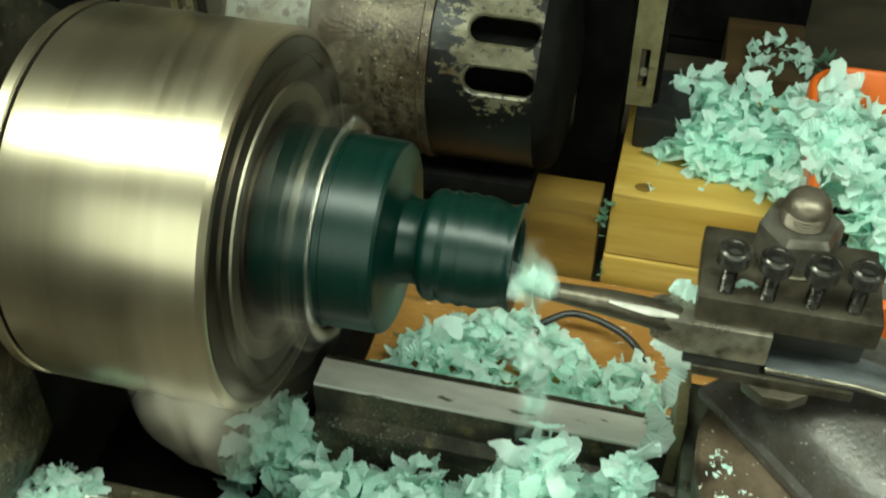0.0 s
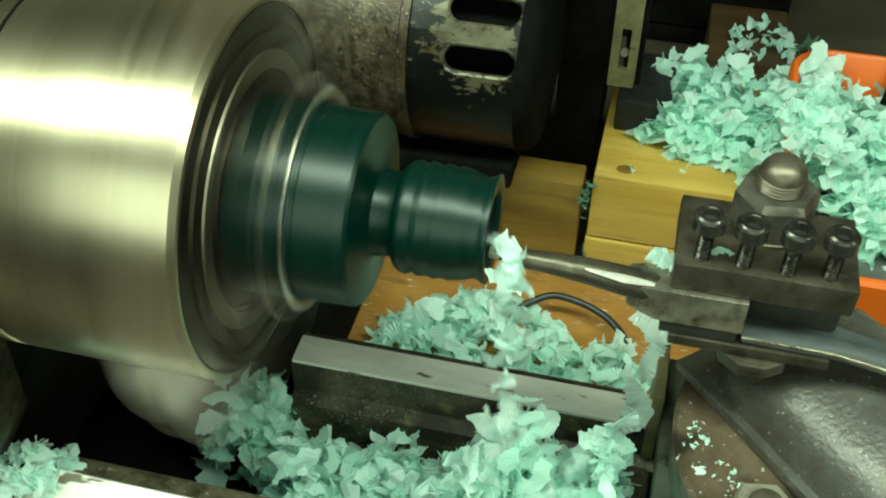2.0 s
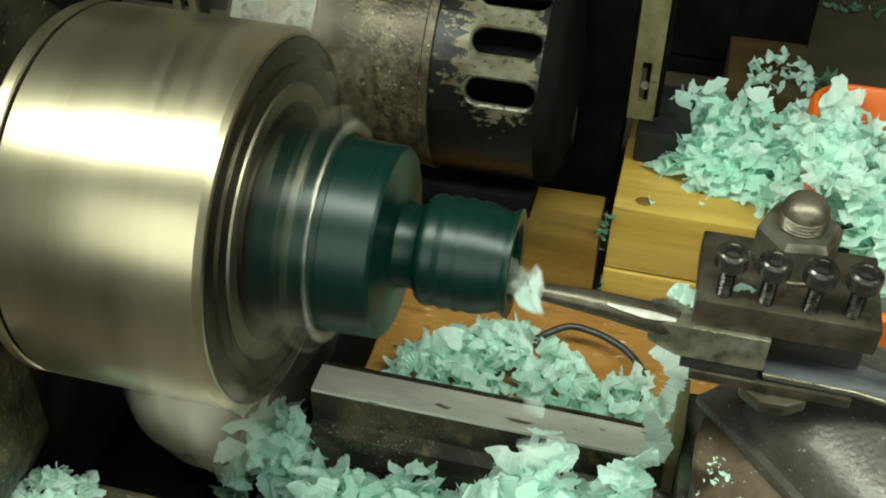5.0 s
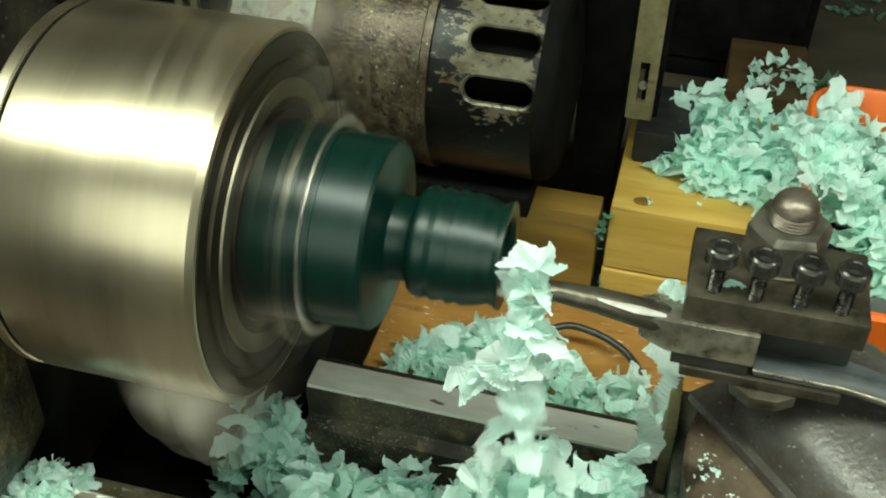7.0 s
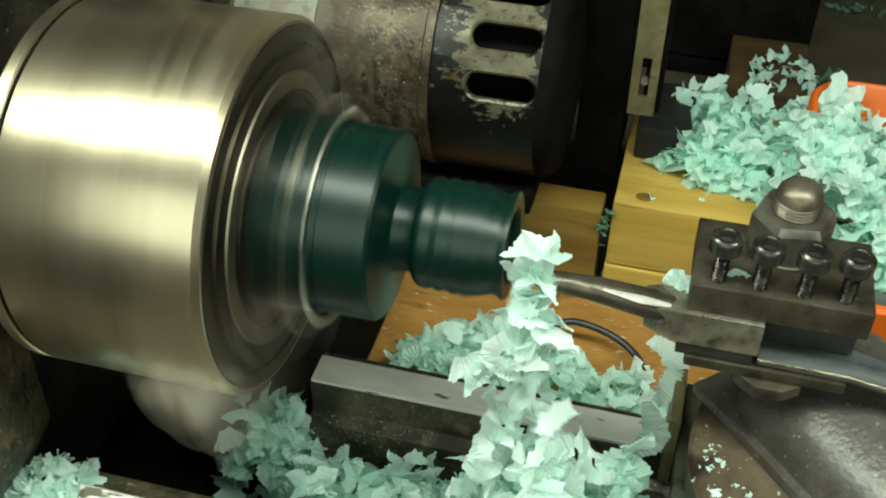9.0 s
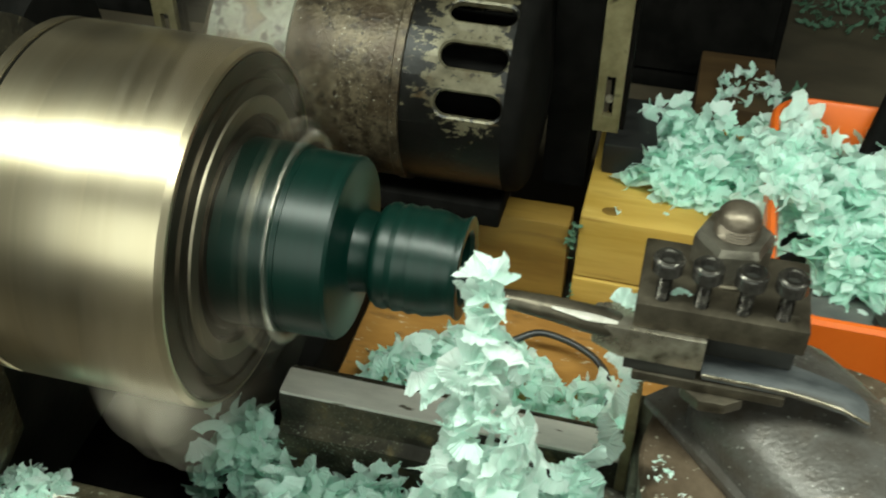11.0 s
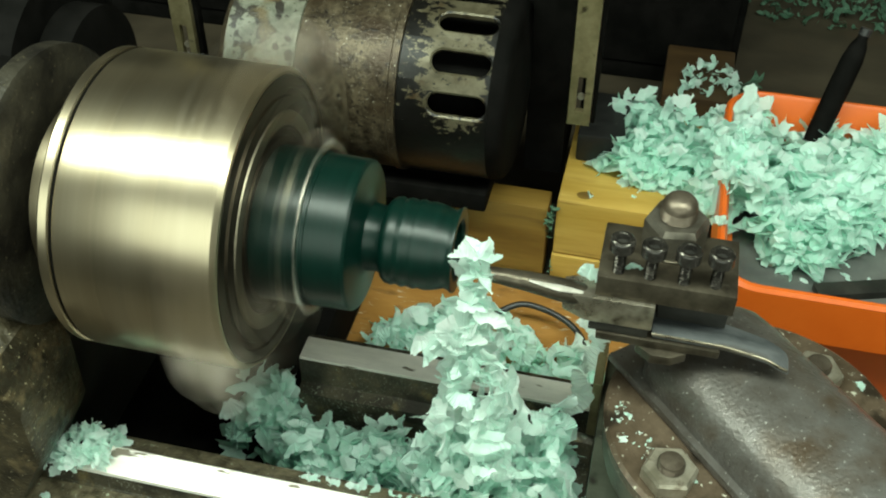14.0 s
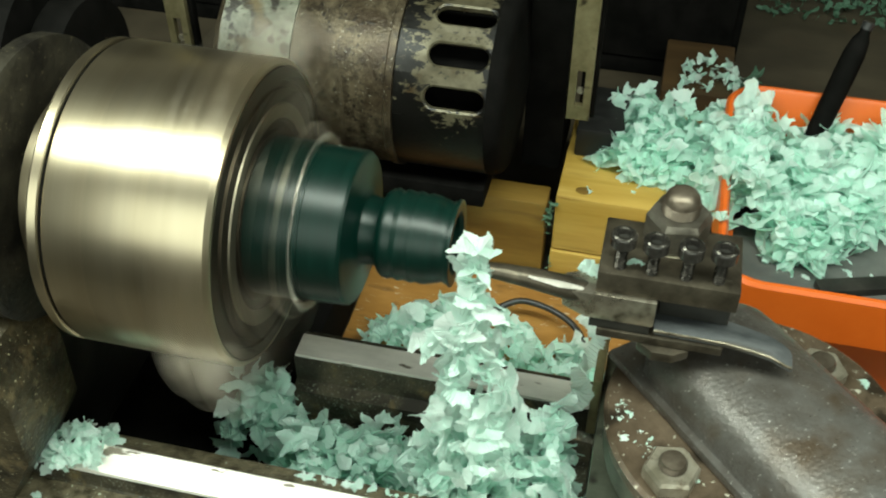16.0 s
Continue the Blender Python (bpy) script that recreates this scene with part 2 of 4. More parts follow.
CLAMP_STEEL = surface("dark_oily_clamp_steel", (0.046, 0.038, 0.027), (0.120, 0.102, 0.074), 48, (0.26, 0.46), 0.7, 0.25, detail=8, spots=[((0.03, 0.024, 0.016), 70, 0.56, 0.70), ((0.24, 0.22, 0.17), 120, 0.66, 0.74)])
BLUE_STEEL = surface("worn_bluish_steel", (0.085, 0.094, 0.100), (0.26, 0.275, 0.28), 46, (0.26, 0.5), 0.65, 0.3, stretch=(0.3, 1, 1), spots=[((0.09, 0.07, 0.045), 48, 0.56, 0.70)])
SLIDE_IRON = surface("worn_slide_casting", (0.042, 0.033, 0.024), (0.140, 0.136, 0.128), 15, (0.24, 0.42), 0.30, 0.40, detail=9, bump_scale=460, spots=[((0.060, 0.042, 0.026), 28, 0.48, 0.66), ((0.30, 0.295, 0.27), 420, 0.64, 0.74), ((0.020, 0.016, 0.011), 380, 0.66, 0.74)])
FLANGE_IRON = surface("brown_swivel_flange", (0.060, 0.042, 0.026), (0.15, 0.11, 0.074), 40, (0.22, 0.45), 0.35, 0.5, bump_scale=300, spots=[((0.030, 0.022, 0.014), 60, 0.56, 0.68), ((0.55, 0.54, 0.44), 300, 0.65, 0.69)])
GREEN_IRON = surface("grey_green_painted_iron", (0.045, 0.051, 0.036), (0.105, 0.114, 0.084), 36, (0.25, 0.5), 0.2, 0.3, spots=[((0.014, 0.012, 0.009), 50, 0.56, 0.68), ((0.30, 0.33, 0.27), 420, 0.69, 0.73)])
NUT_STEEL = surface("worn_nut_steel", (0.20, 0.180, 0.130), (0.42, 0.385, 0.31), 70, (0.25, 0.4), 0.6, 0.15, spots=[((0.10, 0.07, 0.04), 100, 0.6, 0.7)])
POST_NUT = surface("oily_grey_nut", (0.105, 0.093, 0.072), (0.235, 0.215, 0.175), 60, (0.25, 0.42), 0.75, 0.25, spots=[((0.08, 0.06, 0.035), 50, 0.6, 0.72)])
TOOL_BRIGHT = surface("scraped_tool_steel", (0.21, 0.185, 0.14), (0.48, 0.44, 0.36), 60, (0.2, 0.38), 0.85, 0.2, spots=[((0.07, 0.055, 0.035), 60, 0.56, 0.68)])
# Black parts; also stands in for deep shade in gaps and recesses.
PITCH = surface("black_iron_and_shade", (0.003, 0.003, 0.0026), (0.007, 0.0065, 0.006), 50, (0.6, 0.8), 0.0, 0.2, spec=0.03)
# Brown of the knot, and pine darkened for the shadow under the motor.
BROWN_PINE = surface("brown_shaded_pine_and_knot", (0.13, 0.070, 0.011), (0.25, 0.150, 0.030), 22, (0.4, 0.6), 0.0, 0.25, stretch=(0.18, 1.6, 1.6), spots=[((0.06, 0.03, 0.008), 38, 0.58, 0.74)])
# Pine darkened in colour for the weaker light at the back of the bench.
DARK_PINE = surface("shade_darkened_pine", (0.030, 0.015, 0.004), (0.060, 0.032, 0.009), 22, (0.5, 0.7), 0.0, 0.25, stretch=(0.18, 1.6, 1.6))
STUD_STEEL = surface("brown_stud_steel", (0.085, 0.066, 0.047), (0.17, 0.142, 0.108), 80, (0.3, 0.45), 0.7, 0.3)
# Pale tone chosen so the unseen room reflects light into the chuck.
WALL = surface("unseen_pale_wall", (0.22, 0.20, 0.165), (0.34, 0.315, 0.265), 6, (0.7, 0.9), 0.0, 0.3)


# ---- building helpers ----
def thing(name, place, label, category, group="", kind=""):
    ob = new(name)
    ob.empty_display_size = 0.01
    ob.location = place
    return tagged(ob, label, category, group, kind)


def origin(ob):
    o = Vector((0, 0, 0))
    while ob:
        o += ob.location
        ob = ob.parent
    return o


def part(name, bm, material, parent=None, label="", smooth=35):
    """Links a bmesh, given in world places, as one mesh object under its thing or part."""
    o = origin(parent) if parent else Vector((0, 0, 0))
    for v in bm.verts:
        v.co -= o
    bmesh.ops.recalc_face_normals(bm, faces=bm.faces)
    for f in bm.faces:
        f.smooth = smooth > 0
    for e in bm.edges:
        if len(e.link_faces) == 2 and e.calc_face_angle(0) > radians(smooth):
            e.smooth = False
    me = bpy.data.meshes.new(name)
    bm.to_mesh(me)
    bm.free()
    me.materials.append(material)
    ob = new(name, me)
    if parent:
        ob.parent = parent
    return tagged(ob, label)


def block(x0, y0, z0, x1, y1, z1, bevel=0.0015, segments=2):
    bm = bmesh.new()
    bmesh.ops.create_cube(bm, size=1)
    for v in bm.verts:
        v.co = Vector(((x0 + x1) / 2 + v.co.x * (x1 - x0), (y0 + y1) / 2 + v.co.y * (y1 - y0), (z0 + z1) / 2 + v.co.z * (z1 - z0)))
    if bevel:
        bmesh.ops.bevel(bm, geom=bm.edges[:], offset=bevel, segments=segments, affect="EDGES", profile=0.6)
    return bm


def turned_mesh(profile, at=(0, 0, 0), axis="x", n=72, closed=False):
    """A body of revolution from (along, radius) pairs."""
    bm = bmesh.new()
    rings = []
    for s, r in profile:
        ring = []
        for k in range(n):
            a = 2 * math.pi * k / n
            c, d = r * math.cos(a), r * math.sin(a)
            co = {"x": (s, c, d), "y": (c, s, d), "z": (c, d, s)}[axis]
            ring.append(bm.verts.new(Vector(co) + Vector(at)))
        rings.append(ring)
    pairs = list(zip(rings, rings[1:])) + ([(rings[-1], rings[0])] if closed else [])
    for a, b in pairs:
        for k in range(n):
            bm.faces.new((a[k], a[(k + 1) % n], b[(k + 1) % n], b[k]))
    if not closed:
        for ring in (rings[0], rings[-1]):
            bm.faces.new(ring)
    return bm


def prism(points, axis, lo, hi, bevel=0.0):
    """A polygon of two coordinates drawn out along an axis."""
    bm = bmesh.new()

    def put(p, s):
        return bm.verts.new({"x": (s, p[0], p[1]), "y": (p[0], s, p[1]), "z": (p[0], p[1], s)}[axis])
    a, b = [put(p, lo) for p in points], [put(p, hi) for p in points]
    n = len(points)
    bm.faces.new(a), bm.faces.new(b)
    for k in range(n):
        bm.faces.new((a[k], a[(k + 1) % n], b[(k + 1) % n], b[k]))
    if bevel:
        bmesh.ops.recalc_face_normals(bm, faces=bm.faces)
        bmesh.ops.bevel(bm, geom=bm.edges[:], offset=bevel, segments=2, affect="EDGES", profile=0.6)
    return bm


def sweep(points, radii, n=12, flat=1.0):
    """A tube along points."""
    bm = bmesh.new()
    pts = [Vector(p) for p in points]
    radii = radii if isinstance(radii, (list, tuple)) else [radii] * len(pts)
    rings = []
    for i, p in enumerate(pts):
        t = (pts[min(i + 1, len(pts) - 1)] - pts[max(i - 1, 0)]).normalized()
        side = t.cross(Vector((0, 0, 1)))
        side = side.normalized() if side.length > 1e-3 else Vector((1, 0, 0))
        up = side.cross(t)
        rings.append([bm.verts.new(p + radii[i] * (math.cos(a) * side + flat * math.sin(a) * up)) for a in (2 * math.pi * k / n for k in range(n))])
    for a, b in zip(rings, rings[1:]):
        for k in range(n):
            bm.faces.new((a[k], a[(k + 1) % n], b[(k + 1) % n], b[k]))
    bm.faces.new(rings[0]), bm.faces.new(rings[-1])
    return bm


def smooth_path(points, steps=6):
    """Points on a smooth curve through the given ones."""
    p = [Vector(q) for q in points]
    p = [2 * p[0] - p[1]] + p + [2 * p[-1] - p[-2]]
    out = []
    for a, b, c, d in zip(p, p[1:], p[2:], p[3:]):
        for k in range(steps):
            t = k / steps
            out.append(0.5 * (2 * b + (c - a) * t + (2 * a - 5 * b + 4 * c - d) * t * t + (3 * b - a - 3 * c + d) * t ** 3))
    return out + [p[-2]]


def turn_about(bm, m):
    bmesh.ops.transform(bm, matrix=m, verts=bm.verts)
    return bm


def rounded_loop(x0, y0, x1, y1, r, k=6):
    out = []
    for cx, cy, a0 in ((x1 - r, y1 - r, 0), (x0 + r, y1 - r, 90), (x0 + r, y0 + r, 180), (x1 - r, y0 + r, 270)):
        out += [(cx + r * math.cos(radians(a0 + 90 * i / k)), cy + r * math.sin(radians(a0 + 90 * i / k))) for i in range(k + 1)]
    return out


def loft(loops, cap_first=False, cap_last=True):
    bm = bmesh.new()
    rings = [[bm.verts.new(p) for p in loop] for loop in loops]
    for a, b in zip(rings, rings[1:]):
        for k in range(len(a)):
            bm.faces.new((a[k], a[(k + 1) % len(a)], b[(k + 1) % len(b)], b[k]))
    if cap_first:
        bm.faces.new(rings[0])
    if cap_last:
        bm.faces.new(rings[-1])
    return bm


def hexagon(cx, cy, across, turn=0):
    r = across / math.sqrt(3)
    return [(cx + r * math.cos(radians(60 * k + turn)), cy + r * math.sin(radians(60 * k + turn))) for k in range(6)]


def structure(name, bm, material, label):
    return tagged(part(name, bm, material), label, "", "", "structure")


# ---- the room and the bench ----
# Room shell is added and unseen; it returns light to the lathe.
structure("floor", block(-2.5, -2.5, -0.92, 2.5, 1.3, -0.87, 0), WALL, "unseen workshop floor")
structure("ceiling", block(-2.5, -2.5, 2.0, 2.5, 1.3, 2.05, 0), WALL, "unseen workshop ceiling, pale to reflect light")
structure("wall_north", block(-2.5, 1.3, -0.9, 2.5, 1.36, 2.0, 0), WALL, "unseen workshop wall behind the bench, pale to reflect light")
structure("wall_south", block(-2.5, -2.56, -0.9, 2.5, -2.5, 2.0, 0), WALL, "unseen workshop wall, pale to reflect light")
structure("wall_west", block(-2.56, -2.5, -0.9, -2.5, 1.3, 2.0, 0), WALL, "unseen workshop wall, pale to reflect light")
structure("wall_east", block(2.5, -2.5, -0.9, 2.56, 1.3, 2.0, 0), WALL, "unseen workshop wall, pale to reflect light")

bench = thing("workbench", (0, 0.3, -0.87), "dirty brown wooden workbench under the lathe", "workbench")
part("bench_top", block(-1.3, -0.4, -0.06, 1.3, 1.2, -0.010), BENCH, bench)
for lx in (-1.2, 1.2):
    for ly in (-0.32, 1.1):
        part("leg", block(lx - 0.04, ly - 0.04, -0.87, lx + 0.04, ly + 0.04, -0.06), BENCH, bench)
board = thing("base_board", (0.2, 0.16, -0.010), "orange-brown stained plywood board under the lathe, strewn with shavings", "board")
part("board", block(-0.150, 0.067, -0.0098, 0.75, 0.262, 0.0, 0.001), PLY, board)


# ---- the lathe: bed, headstock, carriage ----
lathe = thing("lathe_bed", (0.1, -0.02, 0.0), "grimy cast-iron lathe bed with ground steel ways", "lathe bed")
part("rear_rail", prism([(0.024, 0.0), (0.066, 0.0), (0.066, 0.104), (0.055, 0.110), (0.0545, 0.1165), (0.050, 0.1165), (0.0495, 0.118), (0.0315, 0.118), (0.0310, 0.099), (0.024, 0.096)], "x", -0.134, 0.62, 0.0006), BED_IRON, lathe)
part("rear_way", block(-0.1335, 0.0318, 0.1181, 0.62, 0.0492, 0.1205, 0.0006), WAY_STEEL, lathe, "scraped flat grey steel way")
part("front_rail", prism([(-0.098, 0.0), (-0.040, 0.0), (-0.040, 0.106), (-0.0450, 0.112), (-0.0553, 0.1165), (-0.0700, 0.1110), (-0.0715, 0.101), (-0.098, 0.099)], "x", -0.36, 0.62, 0.0006), BED_IRON, lathe)
part("front_way", prism([(-0.0556, 0.1172), (-0.0548, 0.1182), (-0.0560, 0.1190), (-0.0700, 0.1135), (-0.0704, 0.1115)], "x", -0.232, 0.62), WAY_STEEL, lathe, "bright ground steel flank of the front way")
part("grimy_flank", prism([(-0.0440, 0.1123), (-0.0546, 0.1170), (-0.0546, 0.1183), (-0.0440, 0.1140)], "x", -0.225, 0.62), OILY_SWARF, lathe, "rear flank of the way caked with oily dirt")
part("ledge", block(-0.36, -0.097, 0.0992, 0.62, -0.073, 0.1012, 0.0005), OILY_SWARF, lathe, "oily ledge with stray shavings")
part("trough", block(-0.128, -0.040, 0.045, 0.62, 0.024, 0.052, 0.001), BED_IRON, lathe)
for wx in (-0.13, 0.08, 0.30):
    part("web", block(wx, -0.040, 0.0, wx + 0.02, 0.024, 0.045, 0.001), BED_IRON, lathe)
# Pitch black colour replaces the deep shadow in the gap by the bed.
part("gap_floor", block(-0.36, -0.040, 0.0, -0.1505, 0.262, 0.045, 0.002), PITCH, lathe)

head = thing("headstock", (-0.36, 0, 0.0), "dark speckled cast-iron lathe headstock", "headstock")
part("foot", prism([(-0.345, 0.0), (-0.292, 0.0), (-0.290, 0.035), (-0.234, 0.140), (-0.232, 0.185), (-0.240, 0.215), (-0.258, 0.222), (-0.272, 0.205), (-0.345, 0.065)], "y", -0.092, -0.036, 0.006), HEAD_IRON, head)
part("casting", prism([(-0.46, 0.03), (-0.262, 0.03), (-0.250, 0.20), (-0.275, 0.235), (-0.46, 0.235)], "y", -0.0358, 0.10, 0.004), DARK_IRON, head)
part("bearing_housing", turned_mesh([(-0.46, 0.062), (-0.256, 0.062), (-0.250, 0.058), (-0.250, 0.03)], (0, 0, ZA)), PITCH, head)
part("bearing_cap", turned_mesh([(-0.2495, 0.03), (-0.2495, 0.071), (-0.2470, 0.073), (-0.2380, 0.073), (-0.2360, 0.070), (-0.2360, 0.028)], (0, 0, ZA)), CAP_IRON, head)
part("spindle", turned_mesh([(-0.250, 0.026), (-0.2255, 0.026)], (0, 0, ZA)), FACE_STEEL, head)
part("oil_cup", turned_mesh([(0.315, 0.006), (0.330, 0.006), (0.332, 0.004)], (-0.30, 0, 0), "z", 24), NUT_STEEL, head)
drive = thing("step_pulley", (-0.36, 0.13, 0.22), "dark iron belt pulley behind the headstock", "pulley")
part("pulley", turned_mesh([(-0.345, 0.030), (-0.343, 0.066), (-0.336, 0.068), (-0.316, 0.068), (-0.309, 0.066), (-0.307, 0.030)], (0, 0.13, 0.235)), PITCH, drive)
part("pulley_step", turned_mesh([(-0.307, 0.030), (-0.306, 0.046), (-0.286, 0.046), (-0.284, 0.03)], (0, 0.13, 0.235)), PITCH, drive)
part("shaft", turned_mesh([(-0.46, 0.010), (-0.16, 0.010)], (0, 0.13, 0.235), n=24), DARK_IRON, drive)
part("shaft_bracket", block(-0.44, 0.10, 0.0, -0.40, 0.16, 0.30, 0.003), DARK_IRON, drive)


def make_chuck():
    ob = thing("lathe_chuck", (0, 0, ZA), "large three-jaw lathe chuck of brushed steel, spinning", "lathe chuck")
    R = CHUCK_R
    part("body", turned_mesh([(-0.1985, 0.03), (-0.1985, R - 0.0006), (-0.1975, R), (-0.1235, R), (-0.1212, R - 0.0018), (-0.1209, R - 0.0030), (-0.1230, R - 0.0032), (-0.15, 0.02)], (0, 0, ZA), n=128), CHUCK_STEEL, ob)
    part("backplate", turned_mesh([(-0.2255, 0.028), (-0.2255, 0.050), (-0.2065, 0.053), (-0.2062, R - 0.001), (-0.2050, R), (-0.2010, R), (-0.2004, R - 0.0008), (-0.2004, 0.03)], (0, 0, ZA), n=128), CHUCK_STEEL, ob, "bright backplate rim behind a groove ring, its shade put into the colour")
    # Black ring in the groove paints the shade of the recess.
    part("groove", turned_mesh([(-0.2003, 0.03), (-0.2003, R - 0.0016), (-0.1986, R - 0.0016), (-0.1986, 0.03)], (0, 0, ZA), n=96), PITCH, ob, "groove ring, its shade put into the colour")
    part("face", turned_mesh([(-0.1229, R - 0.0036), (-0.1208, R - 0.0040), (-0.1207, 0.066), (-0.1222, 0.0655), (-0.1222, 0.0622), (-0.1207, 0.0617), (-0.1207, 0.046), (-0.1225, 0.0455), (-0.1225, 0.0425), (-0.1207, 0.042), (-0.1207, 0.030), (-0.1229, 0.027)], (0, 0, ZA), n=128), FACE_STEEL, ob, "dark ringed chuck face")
    part("face_ring", turned_mesh([(-0.1206, 0.0475), (-0.1197, 0.0480), (-0.1197, 0.0545), (-0.1206, 0.0550)], (0, 0, ZA), n=96, closed=True), RING_STEEL, ob, "rubbed bright ring on the chuck face")
    for k in range(3):
        m = Matrix.Translation((0, 0, ZA)) @ Matrix.Rotation(radians(120 * k), 4, "X") @ Matrix.Translation((0, 0, -ZA))
        inner = [(0.039, -0.0975), (0.0430, -0.0975), (0.0445, -0.1000), (0.0470, -0.1000), (0.0470, -0.1075), (0.060, -0.1075), (0.060, -0.1145), (0.0675, -0.1145), (0.0675, -0.1445), (0.039, -0.1445)]
        jaw = part("jaw", turn_about(prism([(x, ZA + r) for r, x in inner], "y", -0.0095, 0.0095, 0.0006), m), JAW_STEEL, ob, "dark stepped steel jaw")
        outer = [(0.0677, -0.1145), (0.0985, -0.1145), (0.1000, -0.1160), (0.1000, -0.1205), (0.0935, -0.1212), (0.0935, -0.1255), (0.0985, -0.1262), (0.0985, -0.1318), (0.0910, -0.1325), (0.0910, -0.1365), (0.0950, -0.1372), (0.0945, -0.1420), (0.0860, -0.1445), (0.0677, -0.1445)]
        part("jaw_end", turn_about(prism([(x, ZA + r) for r, x in outer], "y", -0.0095, 0.0095, 0.0009), m), JAW_END, jaw, "outer end of the jaw, its brassy gleam put into the colour")
        part("step_face", turn_about(block(-0.1146, -0.0085, ZA + 0.0605, -0.1137, 0.0085, ZA + 0.0660, 0.0003), m), RING_STEEL, jaw)
        part("step_band", turn_about(block(-0.1042, -0.0100, ZA + 0.0468, -0.1010, 0.0100, ZA + 0.0478, 0.0003), m), RING_STEEL, jaw)
        part("jaw_tip", turn_about(block(-0.0976, -0.0120, ZA + 0.0390, -0.0960, 0.0120, ZA + 0.0428, 0.0004), m), BRIGHT_STEEL, jaw)
        m2 = Matrix.Translation((0, 0, ZA)) @ Matrix.Rotation(radians(60 + 120 * k), 4, "X") @ Matrix.Translation((0, 0, -ZA))
        part("key_socket", turn_about(turned_mesh([(ZA + R - 0.001, 0.0075), (ZA + R + 0.0006, 0.0072), (ZA + R + 0.0006, 0.0045), (ZA + R - 0.004, 0.0045)], (-0.172, 0, 0), "z", 24), m2), DARK_IRON, ob, "dark square-key socket")
    return ob


def make_rod():
    ob = thing("turned_rod", (-0.06, 0, ZA), "dark green nylon rod being turned and bored in the chuck", "plastic rod")
    part("rod", turned_mesh([(-0.14, 0.002), (-0.14, 0.0388), (-0.0985, 0.0388), (-0.0975, 0.0374), (-0.0950, 0.0374), (-0.0945, 0.0380), (-0.0760, 0.0376), (-0.0747, 0.0366), (-0.0740, 0.0340), (-0.0737, 0.0205), (-0.0718, 0.0172), (-0.0665, 0.0164), (-0.0640, 0.0172), (-0.0630, 0.0198), (-0.0610, 0.0214), (-0.0585, 0.0219), (-0.0562, 0.0210), (-0.0535, 0.0220), (-0.0505, 0.0212), (-0.0475, 0.0221), (-0.0448, 0.0212), (-0.0420, 0.0218), (-0.0385, 0.0212), (-0.0352, 0.0203), (-0.0325, 0.0193), (-0.0302, 0.0199), (-0.0286, 0.0210), (-0.0278, 0.0210), (-0.0275, 0.0202), (-0.0280, 0.0156), (-0.0296, 0.0142), (-0.0565, 0.0140), (-0.0570, 0.002)], (0, 0.0009, ZA), n=96), GREEN_PLASTIC, ob)
    return ob


chuck, rod = make_chuck(), make_rod()


# ---- carriage, slides and toolpost ----
carriage = thing("lathe_carriage", (0.13, 0, 0.12), "dark cast-iron saddle and cross slide on the bed", "lathe carriage")
part("saddle", block(0.050, -0.092, 0.1212, 0.175, 0.066, 0.134, 0.002), GREEN_IRON, carriage)
part("wiper_plate", block(0.0445, 0.026, 0.104, 0.0498, 0.060, 0.150, 0.0008), BRASSY, carriage, "tarnished way wiper plate")
part("saddle_wing", block(0.020, -0.030, 0.086, 0.0499, 0.0235, 0.100, 0.002), BED_IRON, carriage)
part("cross_slide", block(0.082, -0.20, 0.1341, 0.178, 0.072, 0.1495, 0.003), GREEN_IRON, carriage)
part("apron", block(0.06, -0.125, 0.0, 0.175, -0.099, 0.121, 0.004), GREEN_IRON, carriage)
HUB = (0.1275, -0.0050, 0)
part("swivel_base", turned_mesh([(0.1496, 0.069), (0.1500, 0.0735), (0.1652, 0.0735), (0.1660, 0.0725), (0.1660, 0.02)], HUB, "z", 96), GREEN_IRON, carriage, "grey-green painted round base")
swivel = part("swivel_flange", turned_mesh([(0.1661, 0.071), (0.1668, 0.0748), (0.1742, 0.0755), (0.1760, 0.0735), (0.1760, 0.02)], HUB, "z", 96), FLANGE_IRON, carriage, "brown swivel flange with stuck shavings")
AXIS = Vector((0.675, -0.738, 0))
SIDE = Vector((0.738, 0.675, 0))


def flange_nut(x, y, turn):
    nut = part("flange_nut", loft([[(px, py, z) for px, py in hexagon(x, y, a, turn)] for a, z in ((0.0232, 0.1761), (0.0238, 0.1767), (0.0238, 0.1837), (0.0214, 0.1855))], True, True), NUT_STEEL, swivel, "worn hexagon nut", smooth=0)
    prof, z = [(0.1800, 0.0064)], 0.1855
    while z < 0.1890:
        prof += [(z, 0.0062), (z + 0.0006, 0.0067), (z + 0.0012, 0.0062)]
        z += 0.0012
    part("stud", turned_mesh(prof + [(0.1901, 0.0058), (0.1905, 0.003)], (x, y, 0), "z", 24), STUD_STEEL, carriage, "brown threaded stud end")


flange_nut(0.0878, -0.0480, 10), flange_nut(0.1580, 0.0330, -6)

PIVOT = Vector((0.127, -0.0005, 0))
slide = thing("compound_slide", (0.127, -0.0005, 0.1760), "worn bluish-brown rounded casting of the compound slide", "compound slide")


